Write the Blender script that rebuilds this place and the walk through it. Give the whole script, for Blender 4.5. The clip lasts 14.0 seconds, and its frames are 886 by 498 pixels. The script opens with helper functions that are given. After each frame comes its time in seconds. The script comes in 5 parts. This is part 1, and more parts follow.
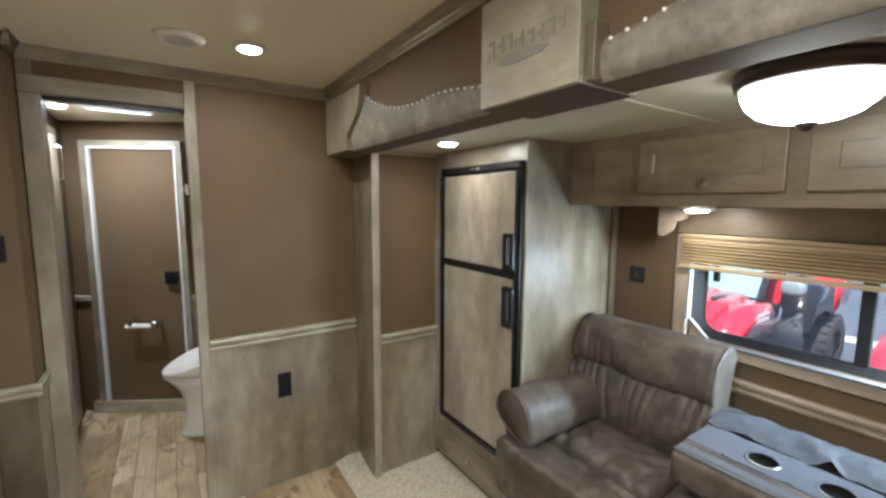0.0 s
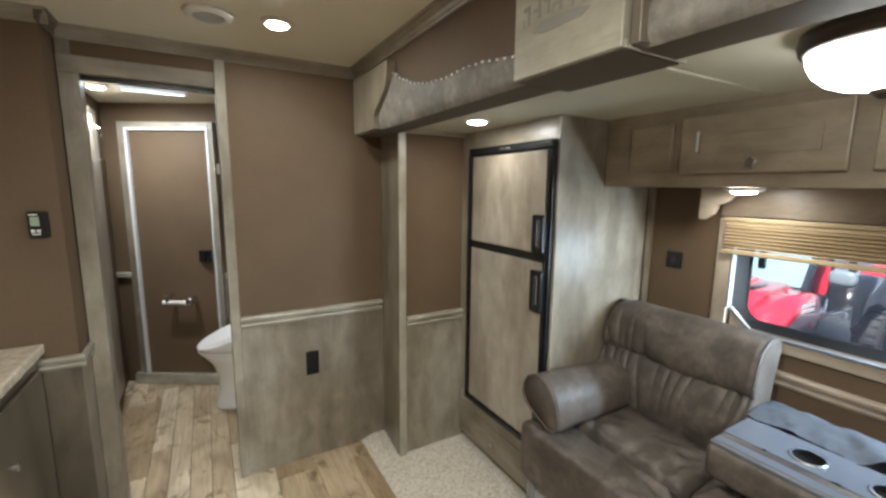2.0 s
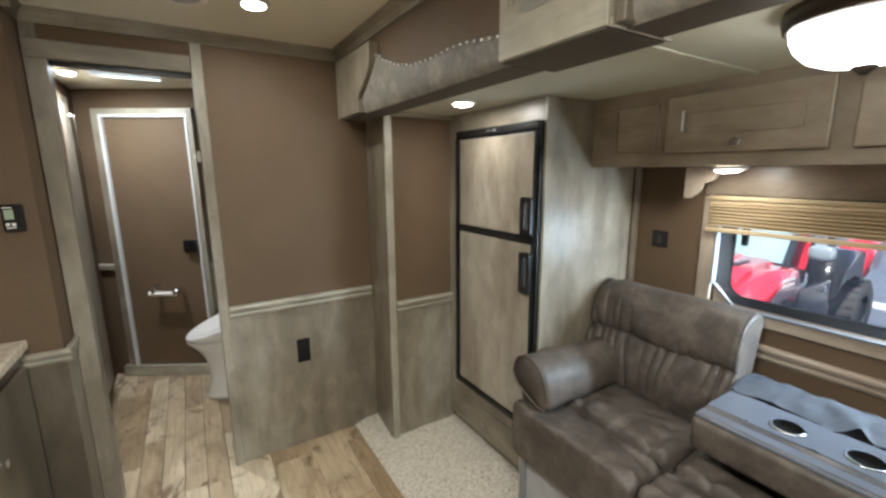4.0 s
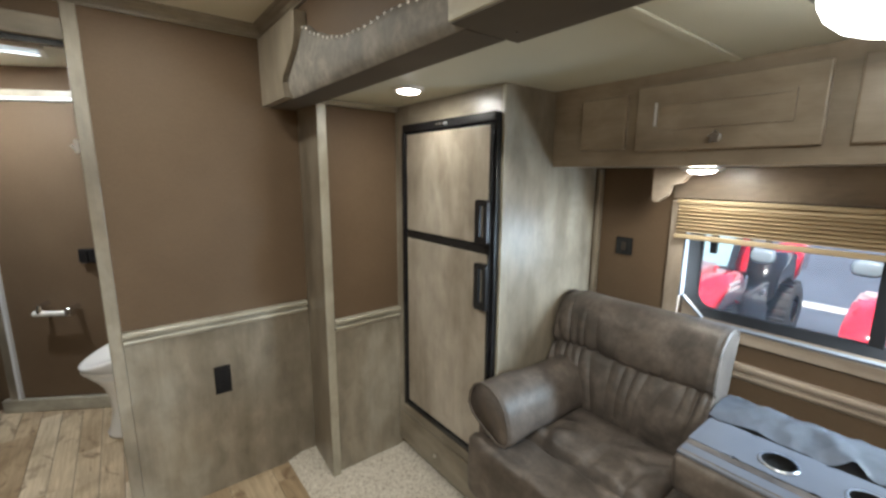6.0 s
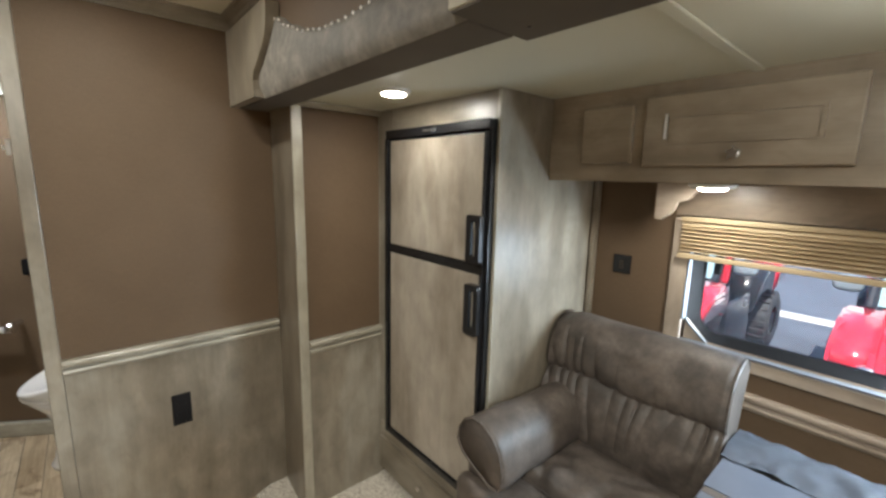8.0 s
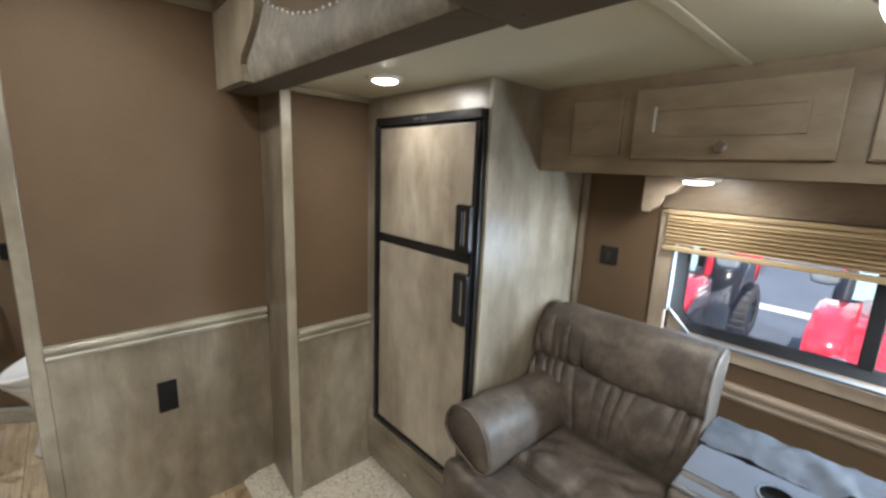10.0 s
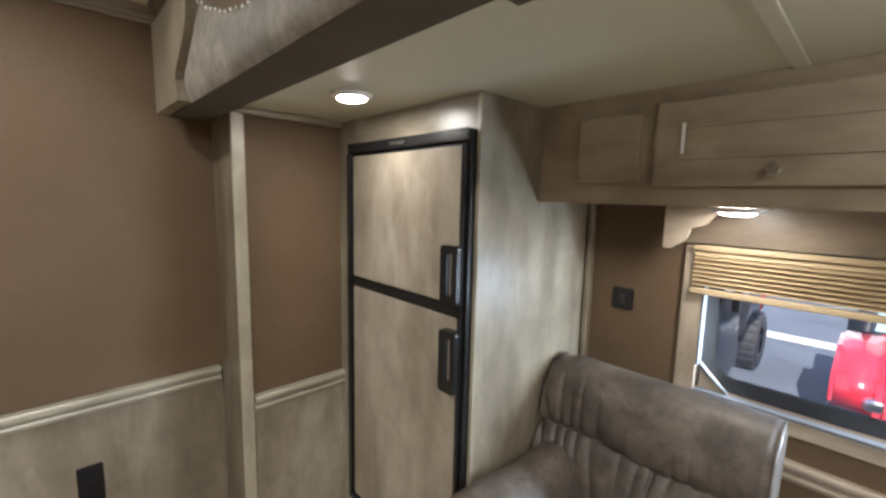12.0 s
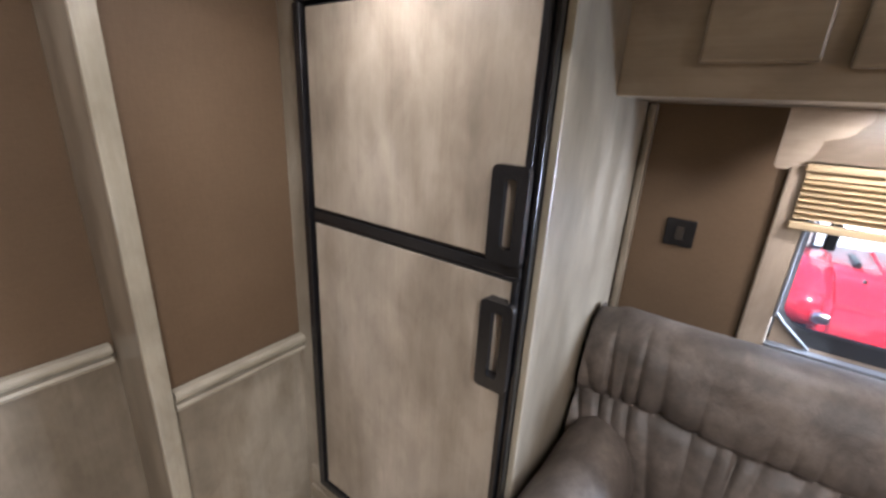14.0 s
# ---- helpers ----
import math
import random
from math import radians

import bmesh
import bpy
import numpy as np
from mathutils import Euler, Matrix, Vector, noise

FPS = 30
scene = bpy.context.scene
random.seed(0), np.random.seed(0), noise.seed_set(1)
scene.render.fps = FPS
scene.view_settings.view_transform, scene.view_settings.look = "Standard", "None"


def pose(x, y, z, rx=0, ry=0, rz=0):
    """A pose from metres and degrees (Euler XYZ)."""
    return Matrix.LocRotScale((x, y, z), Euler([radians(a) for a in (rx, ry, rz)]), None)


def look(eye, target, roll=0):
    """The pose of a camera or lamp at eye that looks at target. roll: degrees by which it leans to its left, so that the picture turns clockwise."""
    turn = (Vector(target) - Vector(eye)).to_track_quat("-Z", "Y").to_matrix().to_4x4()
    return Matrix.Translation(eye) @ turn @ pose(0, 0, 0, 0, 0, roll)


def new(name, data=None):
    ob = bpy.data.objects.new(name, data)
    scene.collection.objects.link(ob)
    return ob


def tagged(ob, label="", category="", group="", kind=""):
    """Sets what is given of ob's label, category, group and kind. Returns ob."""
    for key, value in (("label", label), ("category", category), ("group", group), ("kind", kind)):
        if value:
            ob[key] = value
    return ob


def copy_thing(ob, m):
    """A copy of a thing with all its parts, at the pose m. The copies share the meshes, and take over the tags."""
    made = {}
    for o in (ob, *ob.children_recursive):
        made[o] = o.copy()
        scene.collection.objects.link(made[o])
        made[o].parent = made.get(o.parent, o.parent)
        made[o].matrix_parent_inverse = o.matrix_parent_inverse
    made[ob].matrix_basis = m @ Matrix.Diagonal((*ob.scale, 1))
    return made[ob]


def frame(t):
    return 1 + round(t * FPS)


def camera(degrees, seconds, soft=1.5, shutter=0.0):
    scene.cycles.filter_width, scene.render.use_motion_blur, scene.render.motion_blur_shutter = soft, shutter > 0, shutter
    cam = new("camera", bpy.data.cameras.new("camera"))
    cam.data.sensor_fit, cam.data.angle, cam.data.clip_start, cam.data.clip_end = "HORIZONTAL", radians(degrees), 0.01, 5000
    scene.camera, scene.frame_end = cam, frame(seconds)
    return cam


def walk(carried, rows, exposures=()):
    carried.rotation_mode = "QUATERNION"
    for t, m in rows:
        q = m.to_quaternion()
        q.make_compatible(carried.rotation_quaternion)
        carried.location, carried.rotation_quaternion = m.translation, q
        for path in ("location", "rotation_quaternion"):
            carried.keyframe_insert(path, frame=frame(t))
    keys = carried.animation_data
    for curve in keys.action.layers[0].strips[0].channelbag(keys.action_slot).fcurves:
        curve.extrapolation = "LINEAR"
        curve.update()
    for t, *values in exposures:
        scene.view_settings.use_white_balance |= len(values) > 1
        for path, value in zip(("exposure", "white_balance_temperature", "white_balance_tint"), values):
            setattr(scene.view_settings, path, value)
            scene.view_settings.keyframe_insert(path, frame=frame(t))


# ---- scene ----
cam = camera(94.0, 14.0, 2.7)
PATH = [
    (0, (0.335, 0.442, 1.568), (1.431, 2.1, 1.346), 0.3),
    (0.5, (0.329, 0.438, 1.566), (1.425, 2.09, 1.301), 0.4),
    (1, (0.339, 0.464, 1.552), (1.37, 2.154, 1.263), 0.5),
    (1.5, (0.349, 0.474, 1.547), (1.33, 2.193, 1.265), 0.5),
    (2, (0.347, 0.472, 1.55), (1.332, 2.187, 1.253), 0.6),
    (2.5, (0.336, 0.468, 1.551), (1.31, 2.187, 1.239), 0.4),
    (4.8, (0.389, 0.477, 1.553), (1.461, 2.118, 1.157), -1.1),
    (5, (0.414, 0.473, 1.547), (1.513, 2.101, 1.171), -0.9),
    (5.5, (0.465, 0.508, 1.538), (1.593, 2.112, 1.146), -0.5),
    (6, (0.516, 0.672, 1.533), (1.727, 2.223, 1.172), 0.3),
    (6.5, (0.563, 0.8, 1.549), (1.798, 2.339, 1.221), 0.7),
    (7, (0.582, 0.807, 1.564), (1.842, 2.33, 1.256), 1.0),
    (7.5, (0.593, 0.812, 1.56), (1.87, 2.317, 1.234), 1.1),
    (8, (0.589, 0.808, 1.559), (1.876, 2.3, 1.218), 1.3),
    (10.5, (0.582, 0.807, 1.556), (1.925, 2.237, 1.167), 2.3),
    (11, (0.593, 0.824, 1.56), (1.958, 2.237, 1.182), 2.2),
    (11.5, (0.644, 0.881, 1.56), (2.01, 2.305, 1.233), 1.9),
    (12, (0.786, 0.986, 1.57), (2.147, 2.43, 1.316), 1.3),
    (12.5, (0.858, 1.106, 1.566), (2.308, 2.447, 1.262), 1.9),
    (13, (0.929, 1.34, 1.597), (2.467, 2.564, 1.227), 1.6),
    (13.5, (0.951, 1.463, 1.562), (2.538, 2.564, 1.044), 2.3),
    (14, (0.964, 1.483, 1.519), (2.507, 2.577, 0.869), 3.1),
]
walk(cam, [(t, look(eye, target, roll)) for t, eye, target, roll in PATH], [(0, 1.23, 6310, 8), (5, 1.22, 6330, 8), (7, 1.24, 6430, 9), (11, 1.22, 6440, 11), (12.5, 1.25, 6420, 14), (13, 1.38, 6400, 17), (13.5, 1.42, 6250, 20), (14, 1.42, 6200, 21)])

# ---- world, sun and lamps ----
world = bpy.data.worlds.new("sky")
scene.world = world
world.use_nodes = True
wn = world.node_tree
sky = wn.nodes.new("ShaderNodeTexSky")
sky.sky_type = 'NISHITA'
sky.sun_disc = False
SUN_UP, SUN_TURN = radians(52), radians(250)
sky.sun_elevation, sky.sun_rotation = SUN_UP, SUN_TURN
wn.links.new(sky.outputs[0], wn.nodes["Background"].inputs[0])
wn.nodes["Background"].inputs[1].default_value = 0.15

sun = new("sun", bpy.data.lights.new("sun", 'SUN'))
sun.data.energy, sun.data.angle, sun.data.color = 5.0, radians(0.5), (1.0, 0.95, 0.88)
sun_from = Vector((math.sin(SUN_TURN) * math.cos(SUN_UP), math.cos(SUN_TURN) * math.cos(SUN_UP), math.sin(SUN_UP)))
sun.matrix_world = look(sun_from * 20, (0, 0, 0))

WARM = (1.0, 0.99, 0.915)


def lamp(name, at, target, watts, size, color=WARM, size_y=None, spread=180):
    data = bpy.data.lights.new(name, 'AREA')
    data.energy, data.color, data.size, data.spread = watts, color, size, radians(spread)
    data.shape = 'DISK' if size_y is None else 'RECTANGLE'
    if size_y is not None:
        data.size_y = size_y
    ob = new(name, data)
    ob.matrix_world = look(at, target)
    return ob


CEIL, SLIDE_CEIL, SLIDE_FLOOR = 2.165, 1.845, 0.028
PUCKS = [(0.63, 2.253, CEIL), (0.12, 0.6, CEIL), (0.3, -0.6, CEIL)]
for p, watts in zip(PUCKS, (1.8, 15.0, 18.0)):
    lamp("puck_lamp", (p[0], p[1], p[2] - 0.022), (p[0], p[1], 0), watts, 0.09)
lamp("slide_puck_lamp", (1.412, 2.035, SLIDE_CEIL - 0.022), (1.412, 2.035, 0), 0.55, 0.09)
lamp("cabinet_puck_lamp", (2.04, 1.24, 1.532), (2.04, 1.24, 0), 0.4, 0.09)
lamp("bath_puck_lamp", (-0.17, 3.72, 2.10), (-0.17, 3.72, 0), 6.8, 0.08, (0.93, 0.97, 1.0))
lamp("bath_hatch_daylight", (0.12, 3.63, 2.115), (0.12, 3.63, 0), 0.7, 0.3, (0.8, 0.9, 1.0), 0.16)
lamp("window_daylight", (2.285, 0.48, 1.16), (1.75, 1.73, 0.72), 4.5, 0.09, (0.70, 0.86, 1.0), 0.25, 112)
lamp("window_daylight", (2.283, 1.19, 1.16), (2.06, 1.88, 1.04), 0.7, 0.09, (0.70, 0.86, 1.0), 0.26, 100)


# ---- materials ----
def node_mat(name):
    m = bpy.data.materials.new(name)
    m.use_nodes = True
    return m, m.node_tree, m.node_tree.nodes["Principled BSDF"]


def noise_node(t, scale, stretch=(1, 1, 1), detail=4.0, rough=0.55, random_shift=False, distort=0.0):
    co = t.nodes.new("ShaderNodeTexCoord")
    mp = t.nodes.new("ShaderNodeMapping")
    mp.inputs["Scale"].default_value = stretch
    t.links.new(co.outputs["Object"], mp.inputs["Vector"])
    if random_shift:
        info = t.nodes.new("ShaderNodeObjectInfo")
        mul = t.nodes.new("ShaderNodeMath")
        mul.operation = 'MULTIPLY'
        mul.inputs[1].default_value = 37.0
        t.links.new(info.outputs["Random"], mul.inputs[0])
        t.links.new(mul.outputs[0], mp.inputs["Location"])
    nz = t.nodes.new("ShaderNodeTexNoise")
    nz.inputs["Scale"].default_value = scale
    nz.inputs["Detail"].default_value = detail
    nz.inputs["Roughness"].default_value = rough
    nz.inputs["Distortion"].default_value = distort
    t.links.new(mp.outputs[0], nz.inputs["Vector"])
    return nz.outputs["Fac"]


def ramp(t, fac, stops):
    r = t.nodes.new("ShaderNodeValToRGB")
    el = r.color_ramp.elements
    while len(el) < len(stops):
        el.new(0.5)
    for e, (pos, col) in zip(el, stops):
        e.position, e.color = pos, (*col, 1)
    t.links.new(fac, r.inputs[0])
    return r.outputs[0]


def mix(t, fac, a, b, mode='MIX'):
    n = t.nodes.new("ShaderNodeMix")
    n.data_type, n.blend_type = 'RGBA', mode
    for sock, v in ((n.inputs[0], fac), (n.inputs[6], a), (n.inputs[7], b)):
        if isinstance(v, (int, float)):
            sock.default_value = v
        elif isinstance(v, tuple):
            sock.default_value = (*v, 1)
        else:
            t.links.new(v, sock)
    return n.outputs[2]


def bump(t, bsdf, fac, strength, distance=0.002, under=None):
    b = t.nodes.new("ShaderNodeBump")
    b.inputs["Strength"].default_value, b.inputs["Distance"].default_value = strength, distance
    t.links.new(fac, b.inputs["Height"])
    if under is not None:
        t.links.new(under, b.inputs["Normal"])
    t.links.new(b.outputs[0], bsdf.inputs["Normal"])
    return b.outputs[0]


def rough_range(t, bsdf, fac, lo, hi):
    r = t.nodes.new("ShaderNodeMapRange")
    r.inputs[3].default_value, r.inputs[4].default_value = lo, hi
    t.links.new(fac, r.inputs[0])
    t.links.new(r.outputs[0], bsdf.inputs["Roughness"])


def wood(name, dark, mid, light, axis=2, rough=(0.24, 0.4), blotch=3.2, patch=0.36):
    """Weathered laminate or timber with its grain along one axis."""
    m, t, b = node_mat(name)
    st = [1.0, 1.0, 1.0]
    st[axis] = 0.42
    fine = [1.0, 1.0, 1.0]
    fine[axis] = 0.03
    soft = [1.0, 1.0, 1.0]
    soft[axis] = 0.6
    big = noise_node(t, blotch, st, 3.0, 0.5)
    mid_n = noise_node(t, blotch * 4.0, st, 4.0, 0.6, distort=0.4)
    grain = noise_node(t, 160.0, fine, 3.0, 0.6)
    c = ramp(t, big, [(0.4, dark), (0.5, mid), (0.6, light)])
    c2 = ramp(t, mid_n, [(0.34, tuple(v * 0.7 for v in mid)), (0.66, tuple(min(1, v * 1.32) for v in mid))])
    c = mix(t, 0.36, c, c2)
    cloud = noise_node(t, blotch * 2.4, soft, 4.0, 0.55, distort=0.6)
    c = mix(t, patch, c, ramp(t, cloud, [(0.36, (0.58, 0.56, 0.53)), (0.5, (1.0, 1.0, 1.0)), (0.64, (1.3, 1.32, 1.34))]), 'MULTIPLY')
    scuff = noise_node(t, blotch * 7.0, soft, 3.0, 0.6, distort=1.2)
    c = mix(t, patch, c, ramp(t, scuff, [(0.3, (0.76, 0.74, 0.71)), (0.46, (1.0, 1.0, 1.0)), (0.7, (1.1, 1.1, 1.1))]), 'MULTIPLY')
    streak = noise_node(t, 11.0, fine, 2.0, 0.5)
    c = mix(t, 0.4, c, ramp(t, streak, [(0.35, (0.8, 0.79, 0.77)), (0.62, (1.12, 1.13, 1.14))]), 'MULTIPLY')
    g = ramp(t, grain, [(0.3, (0.9, 0.9, 0.89)), (0.65, (1.05, 1.05, 1.05))])
    c = mix(t, 0.6, c, g, 'MULTIPLY')
    t.links.new(c, b.inputs["Base Color"])
    rough_range(t, b, mid_n, *rough)
    bump(t, b, grain, 0.12, 0.0006)
    return m


def plain(name, col, rough=0.5, metal=0.0, vary=0.12, scale=8.0, bumps=0.05, coat=0.0, fine=180.0):
    m, t, b = node_mat(name)
    n1 = noise_node(t, scale, (1, 1, 1), 4.0)
    c = ramp(t, n1, [(0.3, tuple(v * (1 - vary) for v in col)), (0.7, tuple(min(1, v * (1 + vary)) for v in col))])
    t.links.new(c, b.inputs["Base Color"])
    b.inputs["Metallic"].default_value = metal
    b.inputs["Coat Weight"].default_value = coat
    rough_range(t, b, n1, max(0.02, rough - 0.06), min(1, rough + 0.06))
    if bumps:
        n2 = noise_node(t, fine, (1, 1, 1), 2.0)
        bump(t, b, n2, bumps, 0.001)
    return m


def glow(name, col, strength):
    m, t, b = node_mat(name)
    b.inputs["Base Color"].default_value = (*col, 1)
    b.inputs["Emission Color"].default_value = (*col, 1)
    b.inputs["Emission Strength"].default_value = strength
    b.inputs["Roughness"].default_value = 0.3
    return m


def leather(name, col, vary=0.25, rough=(0.34, 0.52)):
    """Rubbed leather: two tones in soft patches, fine pores and creases."""
    m, t, b = node_mat(name)
    big = noise_node(t, 9.0, (1, 1, 1), 5.0, 0.62, distort=0.5)
    c = ramp(t, big, [(0.34, tuple(v * (1 - vary) for v in col)), (0.5, col), (0.66, tuple(v * (1 + 1.5 * vary) for v in col))])
    fine = noise_node(t, 38.0, (1, 1, 1), 5.0, 0.7)
    c = mix(t, 0.62, c, ramp(t, fine, [(0.34, (0.66, 0.64, 0.62)), (0.5, (1, 1, 1)), (0.66, (1.28, 1.26, 1.24))]), 'MULTIPLY')
    t.links.new(c, b.inputs["Base Color"])
    rough_range(t, b, big, *rough)
    vor = t.nodes.new("ShaderNodeTexVoronoi")
    vor.inputs["Scale"].default_value = 240.0
    co = t.nodes.new("ShaderNodeTexCoord")
    t.links.new(co.outputs["Object"], vor.inputs["Vector"])
    first = bump(t, b, vor.outputs["Distance"], 0.15, 0.001)
    crease = noise_node(t, 16.0, (1, 1, 1), 4.0, 0.62, distort=1.6)
    bump(t, b, crease, 0.3, 0.005, first)
    return m


GREY_WOOD = ((0.158, 0.131, 0.096), (0.236, 0.203, 0.156), (0.325, 0.297, 0.246))
WOOD = wood("grey_laminate", *GREY_WOOD)
WOOD_X = wood("grey_laminate_lengthwise_x", *GREY_WOOD, axis=0)
WOOD_Y = wood("grey_laminate_lengthwise_y", *GREY_WOOD, axis=1)
PALE = ((0.265, 0.24, 0.187), (0.335, 0.308, 0.246), (0.41, 0.384, 0.314))
TRIM = wood("pale_trim", *PALE, rough=(0.25, 0.4))
TRIM_X = wood("pale_trim_x", *PALE, axis=0, rough=(0.25, 0.4))
TRIM_Y = wood("pale_trim_y", *PALE, axis=1, rough=(0.25, 0.4))
FRIDGE_WOOD = wood("fridge_panel_laminate", (0.215, 0.18, 0.142), (0.31, 0.268, 0.217), (0.395, 0.355, 0.3), blotch=3.6, patch=0.3)
TAN_TRIM = wood("window_trim_wood", (0.24, 0.188, 0.142), (0.31, 0.25, 0.195), (0.37, 0.31, 0.25), axis=1)
TAN_TRIM_Z = wood("window_trim_wood_upright", (0.24, 0.188, 0.142), (0.31, 0.25, 0.195), (0.37, 0.31, 0.25), axis=2)
CABINET_PLAIN = wood("linen_door_laminate", (0.2, 0.17, 0.13), (0.28, 0.24, 0.19), (0.35, 0.31, 0.25))
# Dark kitchen laminate, also put on wall-end faces that lie in shade.
DARK_WOOD = wood("dark_cabinet_and_shade_laminate", (0.07, 0.055, 0.04), (0.11, 0.09, 0.065), (0.15, 0.125, 0.095))
# Brown of the undersides, kept dark so it holds their shade.
UNDER = plain("shaded_underside_brown", (0.075, 0.062, 0.047), 0.7, vary=0.2, scale=5)
# Same ceiling panel twice: paler where more lit, dimmer over the slide-out.
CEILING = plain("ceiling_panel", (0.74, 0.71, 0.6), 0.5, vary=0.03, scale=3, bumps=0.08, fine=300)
SLIDE_PANEL_DIM = plain("ceiling_panel_dimmed", (0.55, 0.55, 0.46), 0.5, vary=0.04, scale=3, bumps=0.08, fine=300)
BLACK = plain("black_plastic", (0.011, 0.011, 0.012), 0.24, vary=0.2, bumps=0.03)
SILVER = plain("brushed_aluminium", (0.62, 0.63, 0.64), 0.28, 1.0, vary=0.06)
ALU = plain("satin_aluminium_paint", (0.7, 0.71, 0.73), 0.45, 0.15, vary=0.05)
LINER = plain("grey_window_liner", (0.13, 0.14, 0.155), 0.62, 0.0, vary=0.08)
CHROME = plain("chrome", (0.75, 0.75, 0.75), 0.12, 1.0, vary=0.03, bumps=0)
WHITE = plain("white_ceramic", (0.82, 0.81, 0.79), 0.15, vary=0.02, bumps=0, coat=0.3)
WHITE_PLASTIC = plain("white_plastic", (0.78, 0.76, 0.72), 0.35, vary=0.03)
PEARL = plain("pearl_nailhead", (0.9, 0.88, 0.84), 0.2, vary=0.02, bumps=0)
LEATHER = leather("brown_grey_leather", (0.073, 0.059, 0.049), 0.36, (0.42, 0.6))
SUEDE = leather("grey_valance_fabric", (0.175, 0.158, 0.134), 0.28, (0.55, 0.75))
VINYL = plain("grey_console_vinyl", (0.102, 0.113, 0.138), 0.4, vary=0.08, scale=10, bumps=0.1, fine=90)
CLOTH = plain("grey_flap_cloth", (0.13, 0.142, 0.168), 0.6, vary=0.15, scale=16, bumps=0.3, fine=60)
# Near-black for subfloors, and for fills that stand in for shade in gaps.
DARK = plain("near_black_fill", (0.015, 0.013, 0.012), 0.6)
PIT = plain("cup_holder_black", (0.008, 0.008, 0.008), 0.9, bumps=0)
PIT.node_tree.nodes["Principled BSDF"].inputs["Specular IOR Level"].default_value = 0.05
BRONZE = plain("dark_bronze_rim", (0.06, 0.05, 0.042), 0.4, 0.6)
STONE = plain("counter_stone", (0.55, 0.48, 0.38), 0.25, vary=0.2, scale=40)
RED = plain("red_vehicle_paint", (0.6, 0.02, 0.04), 0.2, vary=0.04, scale=2, bumps=0, coat=0.8)
TYRE = plain("tyre_rubber", (0.03, 0.03, 0.032), 0.8, vary=0.3, scale=20, bumps=0.3, fine=60)
FRAME_BLACK = plain("black_window_frame", (0.01, 0.009, 0.009), 0.75, vary=0.2)
FRAME_BLACK.node_tree.nodes["Principled BSDF"].inputs["Specular IOR Level"].default_value = 0.15
ASPHALT = plain("asphalt", (0.075, 0.088, 0.112), 0.85, vary=0.2, scale=1.5, bumps=0.3, fine=60)
CONCRETE = plain("concrete_strip", (0.5, 0.49, 0.47), 0.8, vary=0.12, scale=2)
FACADE = plain("white_metal_facade", (0.75, 0.77, 0.78), 0.5, vary=0.06, scale=0.6)
PUCK_GLOW = glow("puck_lens_glow", (1.0, 0.96, 0.88), 60.0)
CABINET_GLOW = glow("cabinet_lens_glow", (1.0, 0.96, 0.88), 36.0)
DOME_GLOW = glow("dome_glass_glow", (1.0, 0.985, 0.93), 6.5)
HATCH_GLOW = glow("hatch_daylight_glow", (0.72, 0.86, 1.0), 0.1)


def vinyl_wall():
    m, t, b = node_mat("brown_wall_vinyl")
    big = noise_node(t, 2.2, (1, 1, 1), 3.0)
    c = ramp(t, big, [(0.3, (0.112, 0.074, 0.044)), (0.7, (0.14, 0.094, 0.057))])
    weft = noise_node(t, 420.0, (1, 1, 0.12), 2.0)
    warp = noise_node(t, 420.0, (0.12, 0.12, 1), 2.0)
    w = mix(t, 0.5, weft, warp)
    c = mix(t, 0.35, c, ramp(t, w, [(0.35, (0.75, 0.74, 0.73)), (0.65, (1.15, 1.15, 1.15))]), 'MULTIPLY')
    t.links.new(c, b.inputs["Base Color"])
    b.inputs["Roughness"].default_value = 0.65
    b.inputs["Specular IOR Level"].default_value = 0.3
    bump(t, b, w, 0.12, 0.0008)
    return m


BROWN = vinyl_wall()


def plank_mat():
    m, t, b = node_mat("tan_plank_vinyl")
    info = t.nodes.new("ShaderNodeObjectInfo")
    tone = ramp(t, info.outputs["Random"], [(0.0, (0.33, 0.245, 0.155)), (0.35, (0.44, 0.345, 0.235)), (0.7, (0.52, 0.43, 0.31)), (1.0, (0.6, 0.52, 0.4))])
    big = noise_node(t, 5.5, (1, 0.5, 1), 5.0, random_shift=True, distort=0.8)
    c = mix(t, 0.85, tone, ramp(t, big, [(0.28, (0.62, 0.56, 0.48)), (0.5, (1.0, 0.98, 0.95)), (0.7, (1.28, 1.27, 1.25))]), 'MULTIPLY')
    grain = noise_node(t, 70.0, (1, 0.06, 1), 5.0, 0.65, random_shift=True, distort=0.6)
    c = mix(t, 0.55, c, ramp(t, grain, [(0.3, (0.56, 0.5, 0.43)), (0.6, (1.12, 1.12, 1.12))]), 'MULTIPLY')
    knot = noise_node(t, 7.0, (1, 0.5, 1), 3.0, 0.5, random_shift=True, distort=2.2)
    c = mix(t, ramp(t, knot, [(0.58, (0, 0, 0)), (0.7, (0.85, 0.85, 0.85))]), c, (0.17, 0.105, 0.058))
    t.links.new(c, b.inputs["Base Color"])
    rough_range(t, b, big, 0.34, 0.5)
    bump(t, b, grain, 0.15, 0.0008)
    return m


PLANK = plank_mat()


